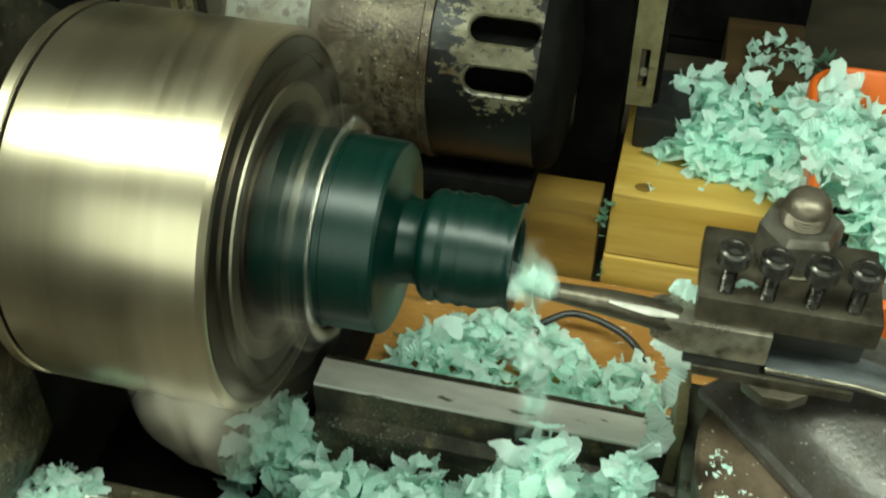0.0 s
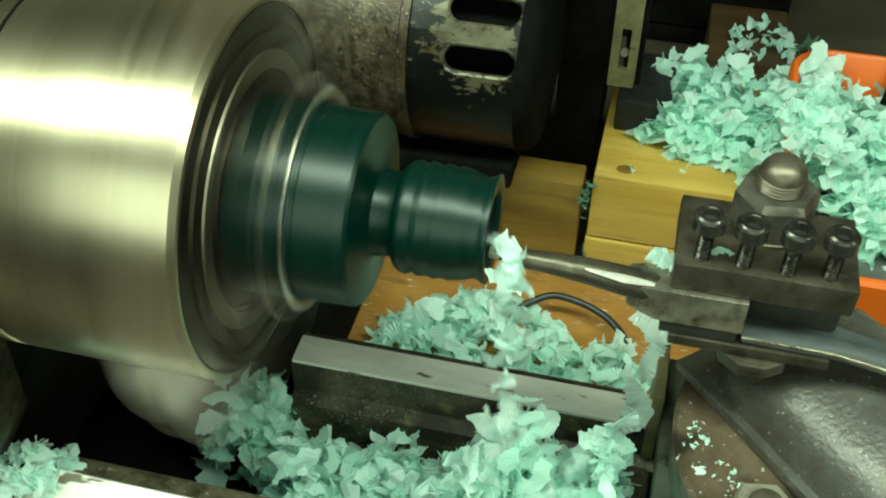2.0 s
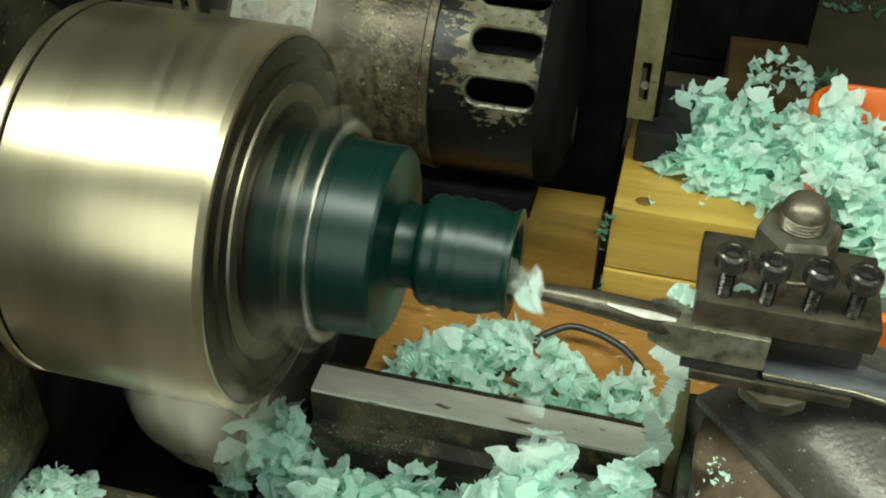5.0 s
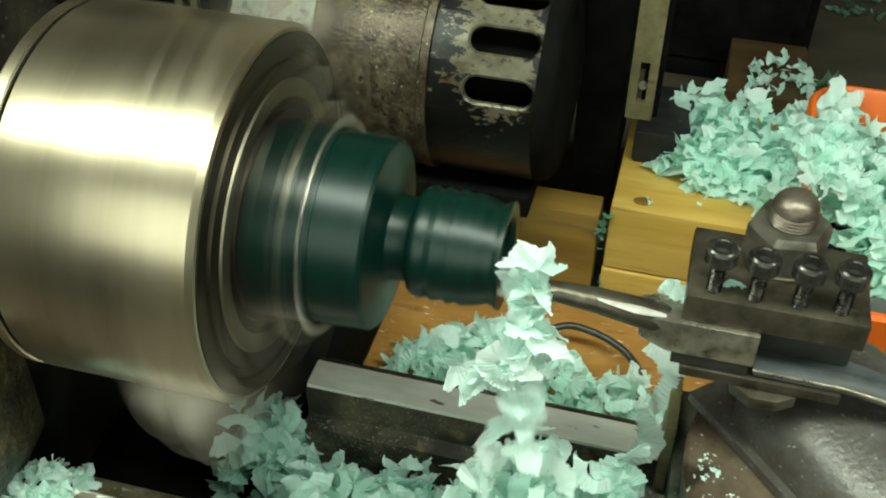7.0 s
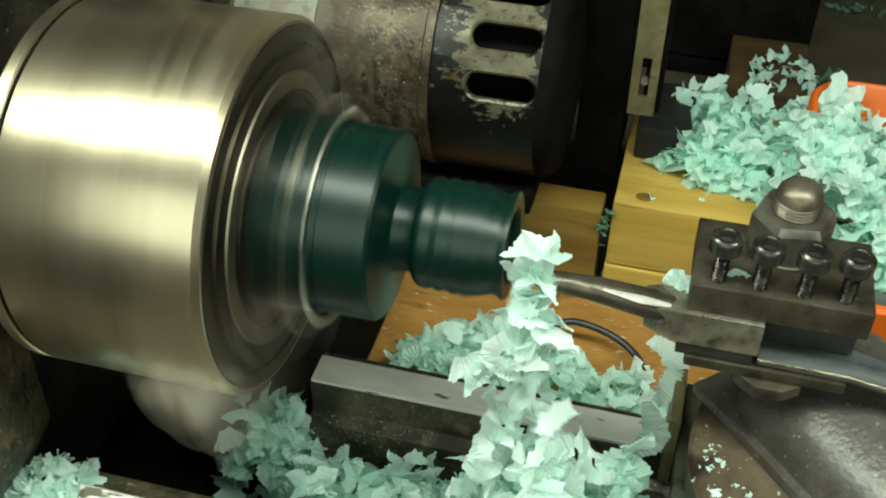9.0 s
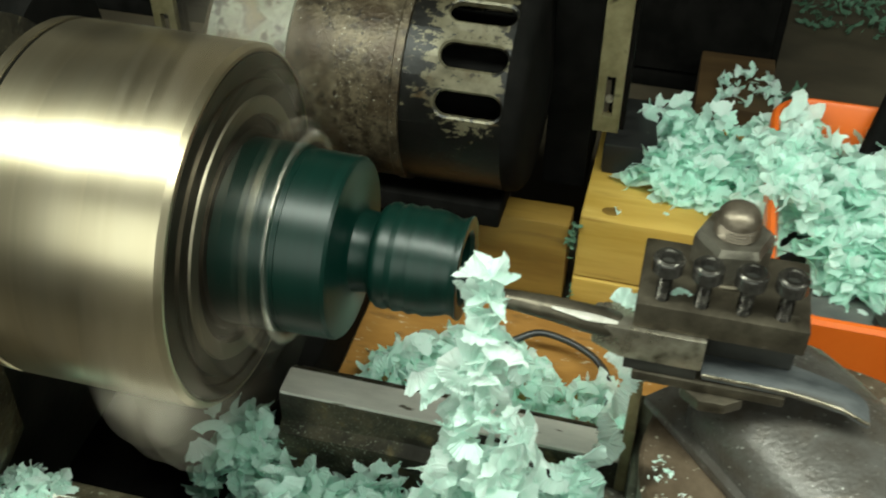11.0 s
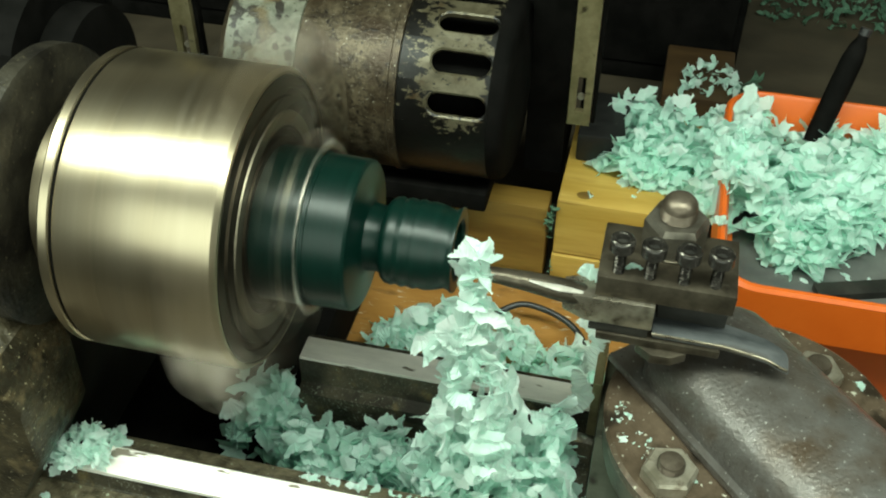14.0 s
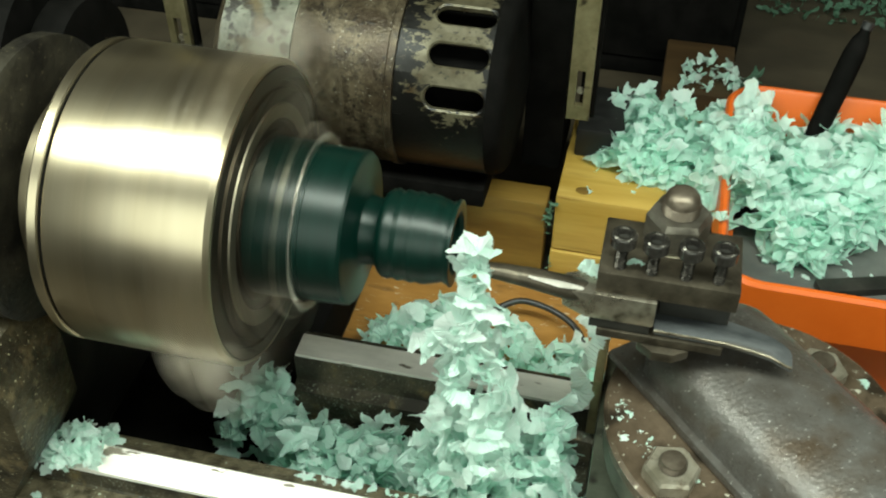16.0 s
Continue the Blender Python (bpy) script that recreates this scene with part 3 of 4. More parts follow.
def hump():
    """Half-round casting along AXIS, its far end rounded."""
    bm = bmesh.new()
    rings = []
    for s, f in ((-0.054, 0.30), (-0.0525, 0.62), (-0.048, 0.86), (-0.040, 0.97), (-0.028, 1.0), (0.02, 1.0), (0.08, 1.0), (0.150, 1.0)):
        ring = []
        for k in range(21):
            a = math.pi * k / 20
            w = 0.0375 * math.cos(a) * (0.45 + 0.55 * f)
            h = 0.1815 + 0.0300 * f * math.sin(a) ** 0.62
            ring.append(bm.verts.new(PIVOT + Vector((0, 0, h)) + s * AXIS + w * SIDE))
        rings.append(ring)
    for a, b in zip(rings, rings[1:]):
        for k in range(20):
            bm.faces.new((a[k], a[k + 1], b[k + 1], b[k]))
    for a, b in zip(rings, rings[1:]):
        bm.faces.new((a[0], b[0], b[-1], a[-1]))
    bm.faces.new(rings[0]), bm.faces.new(rings[-1])
    return bm


part("casting", hump(), SLIDE_IRON, slide)
base = block(-0.068, -0.0415, 0.1762, 0.150, 0.0400, 0.1817, 0.001)
part("slide_base", turn_about(base, Matrix.Translation(PIVOT) @ Matrix.Rotation(math.atan2(AXIS.y, AXIS.x), 4, "Z")), SLIDE_IRON, slide)
part("nose", turn_about(block(-0.090, -0.022, 0.1819, -0.050, 0.026, 0.2055, 0.004), Matrix.Translation(PIVOT) @ Matrix.Rotation(math.atan2(AXIS.y, AXIS.x), 4, "Z")), GREEN_IRON, slide, "grey-green painted end of the slide")
part("oil_screw", turned_mesh([(0.195, 0.0075), (0.2135, 0.0075), (0.2142, 0.0062), (0.2142, 0.0035), (0.2125, 0.0030)], PIVOT + 0.098 * AXIS + 0.004 * SIDE, "z", 24), DARK_IRON, slide)

post = thing("toolpost", (0.0725, 0.0125, 0.196), "oily steel toolpost with four clamp screws and a domed nut", "toolpost")
part("seat", block(0.056, 0.012, 0.2057, 0.092, 0.036, 0.2223, 0.002), GREEN_IRON, post)
part("tee_block", prism([(0.0625, -0.0070), (0.0700, -0.0128), (0.0800, -0.0126), (0.0870, -0.0080), (0.0870, 0.002), (0.0625, 0.002)], "z", 0.2165, 0.2223, 0.0008), CLAMP_STEEL, post, "steel tee block")
part("lower_plate", block(0.0425, -0.0085, 0.2225, 0.1020, 0.034, 0.2274, 0.001), CLAMP_STEEL, post)
part("packing_strip", block(0.0385, -0.0074, 0.2276, 0.0670, 0.012, 0.2334, 0.0005), DARK_IRON, post)
part("packing", block(0.070, 0.0035, 0.2318, 0.1030, 0.033, 0.2494, 0.0006), DARK_IRON, post)
part("clamp_plate", block(0.0395, -0.0062, 0.2496, 0.1040, 0.0340, 0.2622, 0.0012), CLAMP_STEEL, post, "oily brown clamp plate")


def cap_screw(x, y, z0):
    r = 0.0029
    prof = [(z0 + 0.0002, r)]
    z = z0 + 0.0006
    while z < z0 + 0.0135:
        prof += [(z, r), (z + 0.0008, r - 0.0008), (z + 0.0016, r)]
        z += 0.0016
    thread, prof = prof, [(z0 + 0.0140, r)]
    prof += [(z0 + 0.0136, 0.0052), (z0 + 0.0144, 0.0059), (z0 + 0.0196, 0.0059), (z0 + 0.0204, 0.0053), (z0 + 0.0204, 0.0031), (z0 + 0.0172, 0.0029)]
    screw = part("cap_screw", turned_mesh(prof, (x, y, 0), "z", 28), BLACK_SCREW, post, "black socket-head cap screw")
    part("thread", turned_mesh(thread, (x, y, 0), "z", 20), SCREW_THREAD, screw, "worn threaded shank")
    # Paler ring paints the highlight on the screw head's rim.
    part("rim", turned_mesh([(z0 + 0.0203, 0.0033), (z0 + 0.0209, 0.0036), (z0 + 0.0209, 0.0048), (z0 + 0.0202, 0.0055)], (x, y, 0), "z", 28, closed=True), SCREW_RIM, screw, "brighter ring for the highlight on the rim")
    part("hex_socket", prism(hexagon(x, y, 0.0056, 15), "z", z0 + 0.0165, z0 + 0.0176), DARK_IRON, screw)


for sx, sy in ((0.0488, -0.0005), (0.0634, -0.0012), (0.0790, -0.0012), (0.0935, -0.0002)):
    cap_screw(sx, sy, 0.2622)
part("washer", turned_mesh([(0.2623, 0.0145), (0.2638, 0.0145), (0.2640, 0.0140), (0.2640, 0.006)], (0.0722, 0.0235, 0), "z", 48), TOOL_STEEL, post)


def domed_nut():
    c = (0.0722, 0.0235)
    bm = loft([[(x, y, z) for x, y in hexagon(*c, a, 8)] for a, z in ((0.0256, 0.2642), (0.0266, 0.2650), (0.0266, 0.2776), (0.0236, 0.2806))], True, True)
    nut = part("clamp_nut", bm, POST_NUT, post, "big worn hexagon nut", smooth=0)
    prof = [(0.270, 0.0086)]
    z = 0.2806
    while z < 0.2855:
        prof += [(z, 0.0083), (z + 0.0007, 0.0089), (z + 0.0014, 0.0083)]
        z += 0.0014
    prof += [(0.2866, 0.0086), (0.2890, 0.0080), (0.2910, 0.0066), (0.2923, 0.0044), (0.2929, 0.0014)]
    part("domed_stud", turned_mesh(prof, (*c, 0), "z", 40), STUD_STEEL, nut, "domed end of the threaded stud")


domed_nut()

bar = thing("boring_tool", (0.05, -0.001, 0.2362), "ground steel boring tool clamped in the toolpost", "lathe tool")
part("shank", prism([(0.0685, 0.2337), (0.0685, 0.2494), (0.0300, 0.2494), (0.0240, 0.2475), (0.0250, 0.2390), (0.0360, 0.2337)], "y", -0.0082, 0.0060, 0.0009), TOOL_BRIGHT, bar)
part("neck", sweep([(0.034, -0.0015, 0.2440), (0.022, -0.0042, 0.2478), (0.008, -0.0078, 0.2530), (-0.006, -0.0102, 0.2560), (-0.018, -0.0118, 0.2580), (-0.0245, -0.0126, 0.2588)], [0.0064, 0.0060, 0.0052, 0.0042, 0.0034, 0.0024], 16, 0.9), CLAMP_STEEL, bar)
part("ground_flat", sweep([(0.0340, -0.0054, 0.2492), (0.0270, -0.0071, 0.2511), (0.0220, -0.0082, 0.2524), (0.0150, -0.0097, 0.2546), (0.0085, -0.0112, 0.2570)], [0.0010, 0.0019, 0.0022, 0.0014, 0.0006], 10, 0.5), FLAT_STEEL, bar, "bright ground flat")
part("cutting_tip", block(-0.0270, -0.0150, 0.2580, -0.0225, -0.0112, 0.2605, 0.0004), BRIGHT_STEEL, bar)

lever = thing("rocker_lever", (0.10, 0.0, 0.2268), "flat worn bluish-steel lever curving out under the toolpost", "lever")


def lever_mesh():
    loops = []
    for x, y, z, w in ((0.0690, 0.0008, 0.2312, 0.0072), (0.085, 0.0008, 0.2312, 0.0074), (0.102, 0.0010, 0.2306, 0.0074), (0.115, 0.0002, 0.2286, 0.0068), (0.1240, -0.0010, 0.2274, 0.0064), (0.1310, -0.0028, 0.2250, 0.0062), (0.1335, -0.0034, 0.2238, 0.0054), (0.1346, -0.0038, 0.2232, 0.0036)):
        loops.append([(x, y - w, z), (x, y + w, z), (x + 0.0008, y + w, z - 0.0032), (x + 0.0008, y - w, z - 0.0032)])
    return loft(loops, True, True)


part("blade", lever_mesh(), BLUE_STEEL, lever)
# Brighter strip stands in for the highlight on the lever's edge.
part("edge", sweep([(0.0690, -0.0066, 0.2305), (0.102, -0.0066, 0.2300), (0.115, -0.0068, 0.2280), (0.1240, -0.0076, 0.2268), (0.1310, -0.0091, 0.2244), (0.1340, -0.0090, 0.2232)], 0.0008, 8), TOOL_STEEL, lever, "thin brighter strip for the highlight along the edge")


# ---- behind the lathe: motor, straps, wood ----
MY, MZ, MR = 0.294, 0.1585, 0.070
motor = thing("electric_motor", (-0.14, MY, MZ), "old electric motor with chipped black end bell and cooling slots", "electric motor")
part("shell", turned_mesh([(-0.262, 0.03), (-0.262, 0.060), (-0.256, MR - 0.003), (-0.200, MR - 0.002), (-0.1955, MR + 0.001), (-0.131, MR + 0.001), (-0.130, MR + 0.0022), (-0.1248, MR + 0.0022), (-0.1246, MR - 0.003)], (0, MY, MZ), n=96), MOTOR_SKIN, motor)
part("paint_band", turned_mesh([(-0.2550, MR - 0.0026), (-0.2545, MR - 0.0005), (-0.2015, MR - 0.0005), (-0.2010, MR - 0.0018)], (0, MY, MZ), n=96, closed=True), MOTOR_PALE, motor, "pale flaking paint")


def end_bell():
    """A round bell whose upper sectors each have one long rounded opening through the wall."""
    bm = bmesh.new()
    x0, x1, deep = -0.1244, -0.0586, 0.004

    def at(x, a, r):
        return bm.verts.new((x, MY - r * math.cos(a), MZ + r * math.sin(a)))
    step, n, first, count = 25.0, 28, 19.0, 7
    half = radians(step / 2)
    cx, hx, hy, lip = -0.0808, 0.0212, 0.0080, 0.0013
    for k in range(count):
        mid = radians(first + step * k)
        loops = [[], [], [], []]
        for i in range(n):
            phi = 2 * math.pi * i / n + 0.11
            c, s = math.cos(phi), math.sin(phi)
            for loop, grow, r in zip(loops[1:], (lip, 0.0, 0.0), (MR + 0.0004, MR - 0.0006, MR - deep)):
                px = cx + math.copysign(hx - hy, c) + (hy + grow) * c
                loop.append(at(px, mid + (hy + grow) * s / MR, r))
            w, h = (x1 - cx if c > 0 else cx - x0), half * MR
            t = min(w / max(abs(c), 1e-6), h / max(abs(s), 1e-6))
            loops[0].append(at(cx + t * c, mid + t * s / MR, MR))
        for a, b in zip(loops, loops[1:]):
            for i in range(n):
                j = (i + 1) % n
                bm.faces.new((a[i], a[j], b[j], b[i]))
        for sx in (x0, x1):
            for sa in (-half, half):
                cv = at(sx, mid + sa, MR)
                near = sorted(loops[0], key=lambda v: (v.co - cv.co).length)
                bm.faces.new((cv, near[0], near[1]))
    a0, a1, m = radians(first + step * (count - 0.5)), radians(first - step / 2 + 360), 40
    cols = [[at(x, a0 + (a1 - a0) * i / m, MR) for i in range(m + 1)] for x in (x0, x1)]
    for i in range(m):
        bm.faces.new((cols[0][i], cols[0][i + 1], cols[1][i + 1], cols[1][i]))
    bmesh.ops.remove_doubles(bm, verts=bm.verts, dist=0.00005)
    return bm


part("end_bell", end_bell(), MOTOR_BELL, motor, "black end bell with chipped paint")
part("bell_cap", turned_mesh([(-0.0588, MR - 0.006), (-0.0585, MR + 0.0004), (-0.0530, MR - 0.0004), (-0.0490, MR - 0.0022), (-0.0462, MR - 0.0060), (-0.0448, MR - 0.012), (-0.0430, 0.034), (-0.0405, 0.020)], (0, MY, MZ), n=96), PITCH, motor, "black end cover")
# Winding and foot are coloured black for the shade inside and under the motor.
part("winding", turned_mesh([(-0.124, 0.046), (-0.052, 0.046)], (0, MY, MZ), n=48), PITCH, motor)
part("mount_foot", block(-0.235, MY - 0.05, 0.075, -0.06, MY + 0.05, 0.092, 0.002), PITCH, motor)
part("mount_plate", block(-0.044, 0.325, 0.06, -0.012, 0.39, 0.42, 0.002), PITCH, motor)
cradle = thing("motor_stand", (-0.15, 0.31, -0.0098), "dark iron motor stand on the bench", "motor stand")
for mx in (-0.235, -0.10):
    part("stand_leg", block(mx, 0.300, -0.0098, mx + 0.03, 0.345, 0.0748, 0.002), DARK_IRON, cradle)


def strap(x, z0, z1, y, foot_z):
    ob = thing("hinge_strap", (x, y, z0), "tarnished flat steel strap with a slotted hole, beside the motor", "metal strap", "hinge straps")
    bm = bmesh.new()
    w, t = 0.0168, 0.005
    hole, rect = [], []
    sz0, sz1, hw = z0 + 0.012, z0 + 0.042, 0.0030
    outer = [(x, z0), (x + w, z0), (x + w, z0 + 0.055), (x, z0 + 0.055)]
    c = (x + w / 2, (sz0 + sz1) / 2)
    inner = [(c[0] - hw, sz0), (c[0] + hw, sz0), (c[0] + hw, sz1), (c[0] - hw, sz1)]
    lo = [[bm.verts.new((p[0], yy, p[1])) for p in loop] for loop in (outer, inner) for yy in (y, y + t)]
    of, ob_, nf, nb = lo
    for k in range(4):
        j = (k + 1) % 4
        bm.faces.new((of[k], of[j], nf[j], nf[k]))
        bm.faces.new((ob_[k], ob_[j], nb[j], nb[k]))
        bm.faces.new((nf[k], nf[j], nb[j], nb[k]))
        if k != 2:
            bm.faces.new((of[k], of[j], ob_[j], ob_[k]))
    top = [bm.verts.new((px, yy, z1)) for px, yy in ((x, y), (x + w, y), (x + w, y + t), (x, y + t))]
    low = [of[3], of[2], ob_[2], ob_[3]]
    for k in range(4):
        j = (k + 1) % 4
        bm.faces.new((low[k], low[j], top[j], top[k]))
    bm.faces.new(top)
    part("strap", bm, BRASSY, ob)
    part("slot_screw", turned_mesh([(y + 0.0015, 0.0026), (y + 0.004, 0.0026)], (c[0], 0, sz0 + 0.012), "y", 16), NUT_STEEL, ob)
    part("backing", block(x + w * 0.5, y + 0.0051, foot_z, x + w + 0.0035, y + 0.0125, z1, 0.001), PITCH, ob, "dark angle iron behind the strap")
    return ob


strap(-0.0078, 0.1395, 0.42, 0.285, 0.1390)
strap(-0.3190, 0.1400, 0.42, 0.285, -0.0098)

wood = thing("wood_block", (0.045, 0.33, 0.0), "yellow oiled pine block stacked on a second board", "wood block", "wood blocks")
part("upper_block", block(-0.0075, 0.2662, 0.0250, 0.1060, 0.405, 0.0795, 0.0022), PINE, wood)
part("lower_board", block(-0.0080, 0.2648, -0.0098, 0.1080, 0.405, 0.0236, 0.0015), PINE, wood)
part("knot", turn_about(turned_mesh([(0.0793, 0.0052), (0.0797, 0.0050), (0.0798, 0.0030), (0.0798, 0.0004)], (0, 0, 0), "z", 20), Matrix.Translation((0.0125, 0.2775, 0)) @ Matrix.Diagonal((1.25, 0.9, 1, 1))), BROWN_PINE, wood, "brown knot")
side_board = thing("wood_board", (-0.06, 0.28, 0.0), "pine board standing upright under the motor, its shade put into the colour", "wood board", "wood blocks")
# Darker pine than the block: the motor's shadow is in the colour.
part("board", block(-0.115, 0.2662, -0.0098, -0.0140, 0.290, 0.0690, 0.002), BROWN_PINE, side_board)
foot = thing("rubber_pad", (0.012, 0.31, 0.0797), "black rubber pad on the pine block under the strap", "rubber pad")
part("pad", block(-0.0015, 0.3200, 0.0797, 0.036, 0.385, 0.1060, 0.003), BLACK, foot)
far_block = thing("wood_block", (0.09, 0.53, -0.0098), "pine offcut lying at the back of the bench", "wood block", "wood blocks")
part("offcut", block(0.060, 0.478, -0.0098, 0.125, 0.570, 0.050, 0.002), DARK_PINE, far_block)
# Cabinet, door and plinth are added; their black colour makes the unlit background.
box = thing("backdrop_cabinet", (-0.2, 0.66, -0.0098), "added cabinet behind the motor, black for the unlit background", "cabinet")
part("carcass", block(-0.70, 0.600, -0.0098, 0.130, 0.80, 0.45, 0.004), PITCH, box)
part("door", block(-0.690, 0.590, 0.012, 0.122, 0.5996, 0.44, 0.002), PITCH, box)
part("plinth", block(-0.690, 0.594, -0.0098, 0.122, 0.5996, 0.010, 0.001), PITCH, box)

# orange tub
tub = thing("plastic_tub", (0.27, 0.27, -0.0098), "orange plastic tub with dark liner, half filled with shavings", "plastic tub")


def tub_mesh():
    x0, y0, x1, y1 = 0.1095, 0.146, 0.430, 0.380
    loops = []
    for d, z, r in ((0.034, -0.0098, 0.020), (0.0165, 0.0765, 0.024), (0.0155, 0.0885, 0.024), (0.0025, 0.0895, 0.026), (0.0, 0.091, 0.028), (0.0, 0.128, 0.028), (0.002, 0.1305, 0.027), (0.0045, 0.1305, 0.025), (0.0065, 0.128, 0.024), (0.0105, 0.0884, 0.020), (0.012, 0.078, 0.020)):
        loops.append([(x, y, z) for x, y in rounded_loop(x0 + d, y0 + d, x1 - d, y1 - d, r)])
    return loft(loops, True, True)


part("tub", tub_mesh(), ORANGE, tub)
part("liner", loft([[(x, y, z) for x, y in rounded_loop(0.1095 + d, 0.146 + d, 0.430 - d, 0.380 - d, 0.018)] for d, z in ((0.0132, 0.0785), (0.0124, 0.0815), (0.015, 0.0822))], True, True), LINER, tub, "dark grey rubber liner")
rail = thing("steel_rule", (0.25, 0.222, 0.0824), "dark flat bar lying in the orange tub", "metal bar")
part("bar", turn_about(block(0.0, -0.0065, 0.0824, 0.20, 0.0065, 0.0885, 0.0006), Matrix.Translation((0.1840, 0.2015, 0)) @ Matrix.Rotation(radians(17.5), 4, "Z")), DARK_IRON, rail)
pen = thing("scriber_handle", (0.182, 0.34, 0.1), "black tapered tool handle leaning out of the orange tub", "hand tool")
part("handle", sweep([(0.1760, 0.3480, 0.0850), (0.1836, 0.3600, 0.1130), (0.1920, 0.3730, 0.1480), (0.1965, 0.3800, 0.1670), (0.1990, 0.3840, 0.1770), (0.2004, 0.3860, 0.1825), (0.2010, 0.3870, 0.1850)], [0.0075, 0.0082, 0.0086, 0.0084, 0.0066, 0.0040, 0.0040], 16), PITCH, pen)
part("ferrule", sweep([(0.2010, 0.3870, 0.1850), (0.2022, 0.3888, 0.1900)], [0.0047, 0.0047], 16), CABLE, pen)
cable = thing("black_cable", (0, 0.19, 0.0), "black cable looped over the plywood board", "cable")
part("sheath", sweep(smooth_path([(-0.052, 0.192, 0.004), (-0.044, 0.1965, 0.010), (-0.036, 0.2005, 0.016), (-0.022, 0.2070, 0.020), (-0.006, 0.2060, 0.020), (0.010, 0.2015, 0.018), (0.022, 0.1940, 0.016), (0.0300, 0.1830, 0.014), (0.033, 0.168, 0.008), (0.034, 0.14, 0.0035), (0.035, 0.09, 0.003)]), 0.0025, 12), CABLE, cable)


# ---- shavings ----
def shaving_mesh(seed, joined=None, m=None):
    """One crisp shaving: a torn, pleated and buckled strip of an annulus, gathered at its inner edge."""
    rnd = random.Random(seed)
    n = rnd.randint(18, 28)
    span = radians(rnd.uniform(60, 165))
    r0, wide = rnd.uniform(0.0020, 0.0055), rnd.uniform(0.0058, 0.0092)
    pleat, cup, roll = rnd.uniform(0.00010, 0.00042), rnd.uniform(-0.6, 0.8), rnd.uniform(-80, 105)
    way, wave, buckle, phase = rnd.uniform(0, 3.14), rnd.uniform(300, 620), rnd.uniform(0.0004, 0.0013), rnd.uniform(0, 6.28)
    tear = [rnd.uniform(-0.06, 0.06) for _ in range(8)]
    verts, faces, reach, fold = [], [], 1.0, 1
    for i in range(n + 1):
        fold = -fold if rnd.random() < 0.8 else 0.3 * fold
        if abs(fold) < 0.2:
            fold = math.copysign(1, fold)
        if rnd.random() < 0.16:
            reach = rnd.uniform(0.72, 1.08)
        for j, f in enumerate((0.0, 0.38, 0.74, 1.0)):
            a = span * (i / n - 0.5) + (tear[j] if i == 0 else tear[j + 4] if i == n else 0) * 1.6
            r = r0 + wide * f * (1 + (reach * rnd.uniform(0.94, 1.05) - 1) * f)
            x, y = r * math.cos(a), r * math.sin(a)
            z = fold * pleat * (0.35 + f) * rnd.uniform(0.5, 1.3) + cup * r * r * 50
            z += buckle * math.sin(wave * (x * math.cos(way) + y * math.sin(way)) + phase)
            verts.append(Vector((x - r0 - 0.5 * wide, y, z)))
    k = roll / 0.012
    for v in verts:
        t = radians(k * v.x)
        if abs(t) > 1e-4:
            rad = v.x / t
            v.x, v.z = (rad - v.z) * math.sin(t), rad - (rad - v.z) * math.cos(t)
    for i in range(n):
        for j in range(3):
            a, b = 4 * i + j, 4 * (i + 1) + j
            faces.append((a, b, b + 1, a + 1))
    if joined is not None:
        o = len(joined[0])
        joined[0].extend(m @ v for v in verts)
        joined[1].extend(tuple(o + q for q in f) for f in faces)
        return None
    me = bpy.data.meshes.new("shaving")
    c = sum(verts, Vector()) / len(verts)
    me.from_pydata([v - c for v in verts], [], faces)
    me.materials.append(CHIP)
    return me


def strip_mesh(seed):
    """A short limp piece of the thin ribbon that falls from the tool."""
    rnd = random.Random(seed)
    long, wide, bend, twist = rnd.uniform(0.016, 0.024), rnd.uniform(0.0070, 0.0115), rnd.uniform(-0.0045, 0.0045), rnd.uniform(-0.9, 0.9)
    verts, faces, n = [], [], 14
    for i in range(n + 1):
        f = i / n - 0.5
        w = wide * rnd.uniform(0.86, 1.08) * (1 - 0.5 * abs(f))
        for s in (-0.5, 0.0, 0.5):
            a = twist * f + 0.15
            z = bend * math.sin(5 * f + s) + (1 if i % 2 else -1) * 0.00035 * (s + 0.6)
            verts.append(Vector((w * s * math.cos(a), z + w * s * math.sin(a), long * f)))
    for i in range(n):
        for j in range(2):
            a, b = 3 * i + j, 3 * (i + 1) + j
            faces.append((a, b, b + 1, a + 1))
    me = bpy.data.meshes.new("falling_strip")
    me.from_pydata(verts, [], faces)
    me.materials.append(CHIP_PALE)
    return me


STRIPS = [strip_mesh(300 + k) for k in range(8)]
SHAVINGS = [shaving_mesh(100 + k) for k in range(32)]
PALE_SHAVINGS = [shaving_mesh(200 + k) for k in range(16)]
for me in PALE_SHAVINGS:
    me.materials[0] = CHIP_PALE
SHADED_SHAVINGS = [shaving_mesh(150 + k) for k in range(8)]
for me in SHADED_SHAVINGS:
    me.materials[0] = CHIP_SHADED


def inside(x, y, poly):
    hit = False
    for (ax, ay), (bx, by) in zip(poly, poly[1:] + poly[:1]):
        if (ay > y) != (by > y) and x < (bx - ax) * (y - ay) / (by - ay) + ax:
            hit = not hit
    return hit


def edge_distance(x, y, poly):
    p, best = Vector((x, y)), 9
    for a, b in zip(poly, poly[1:] + poly[:1]):
        a, b = Vector(a), Vector(b)
        t = max(0, min(1, (p - a).dot(b - a) / (b - a).length_squared))
        best = min(best, (p - a - t * (b - a)).length)
    return best


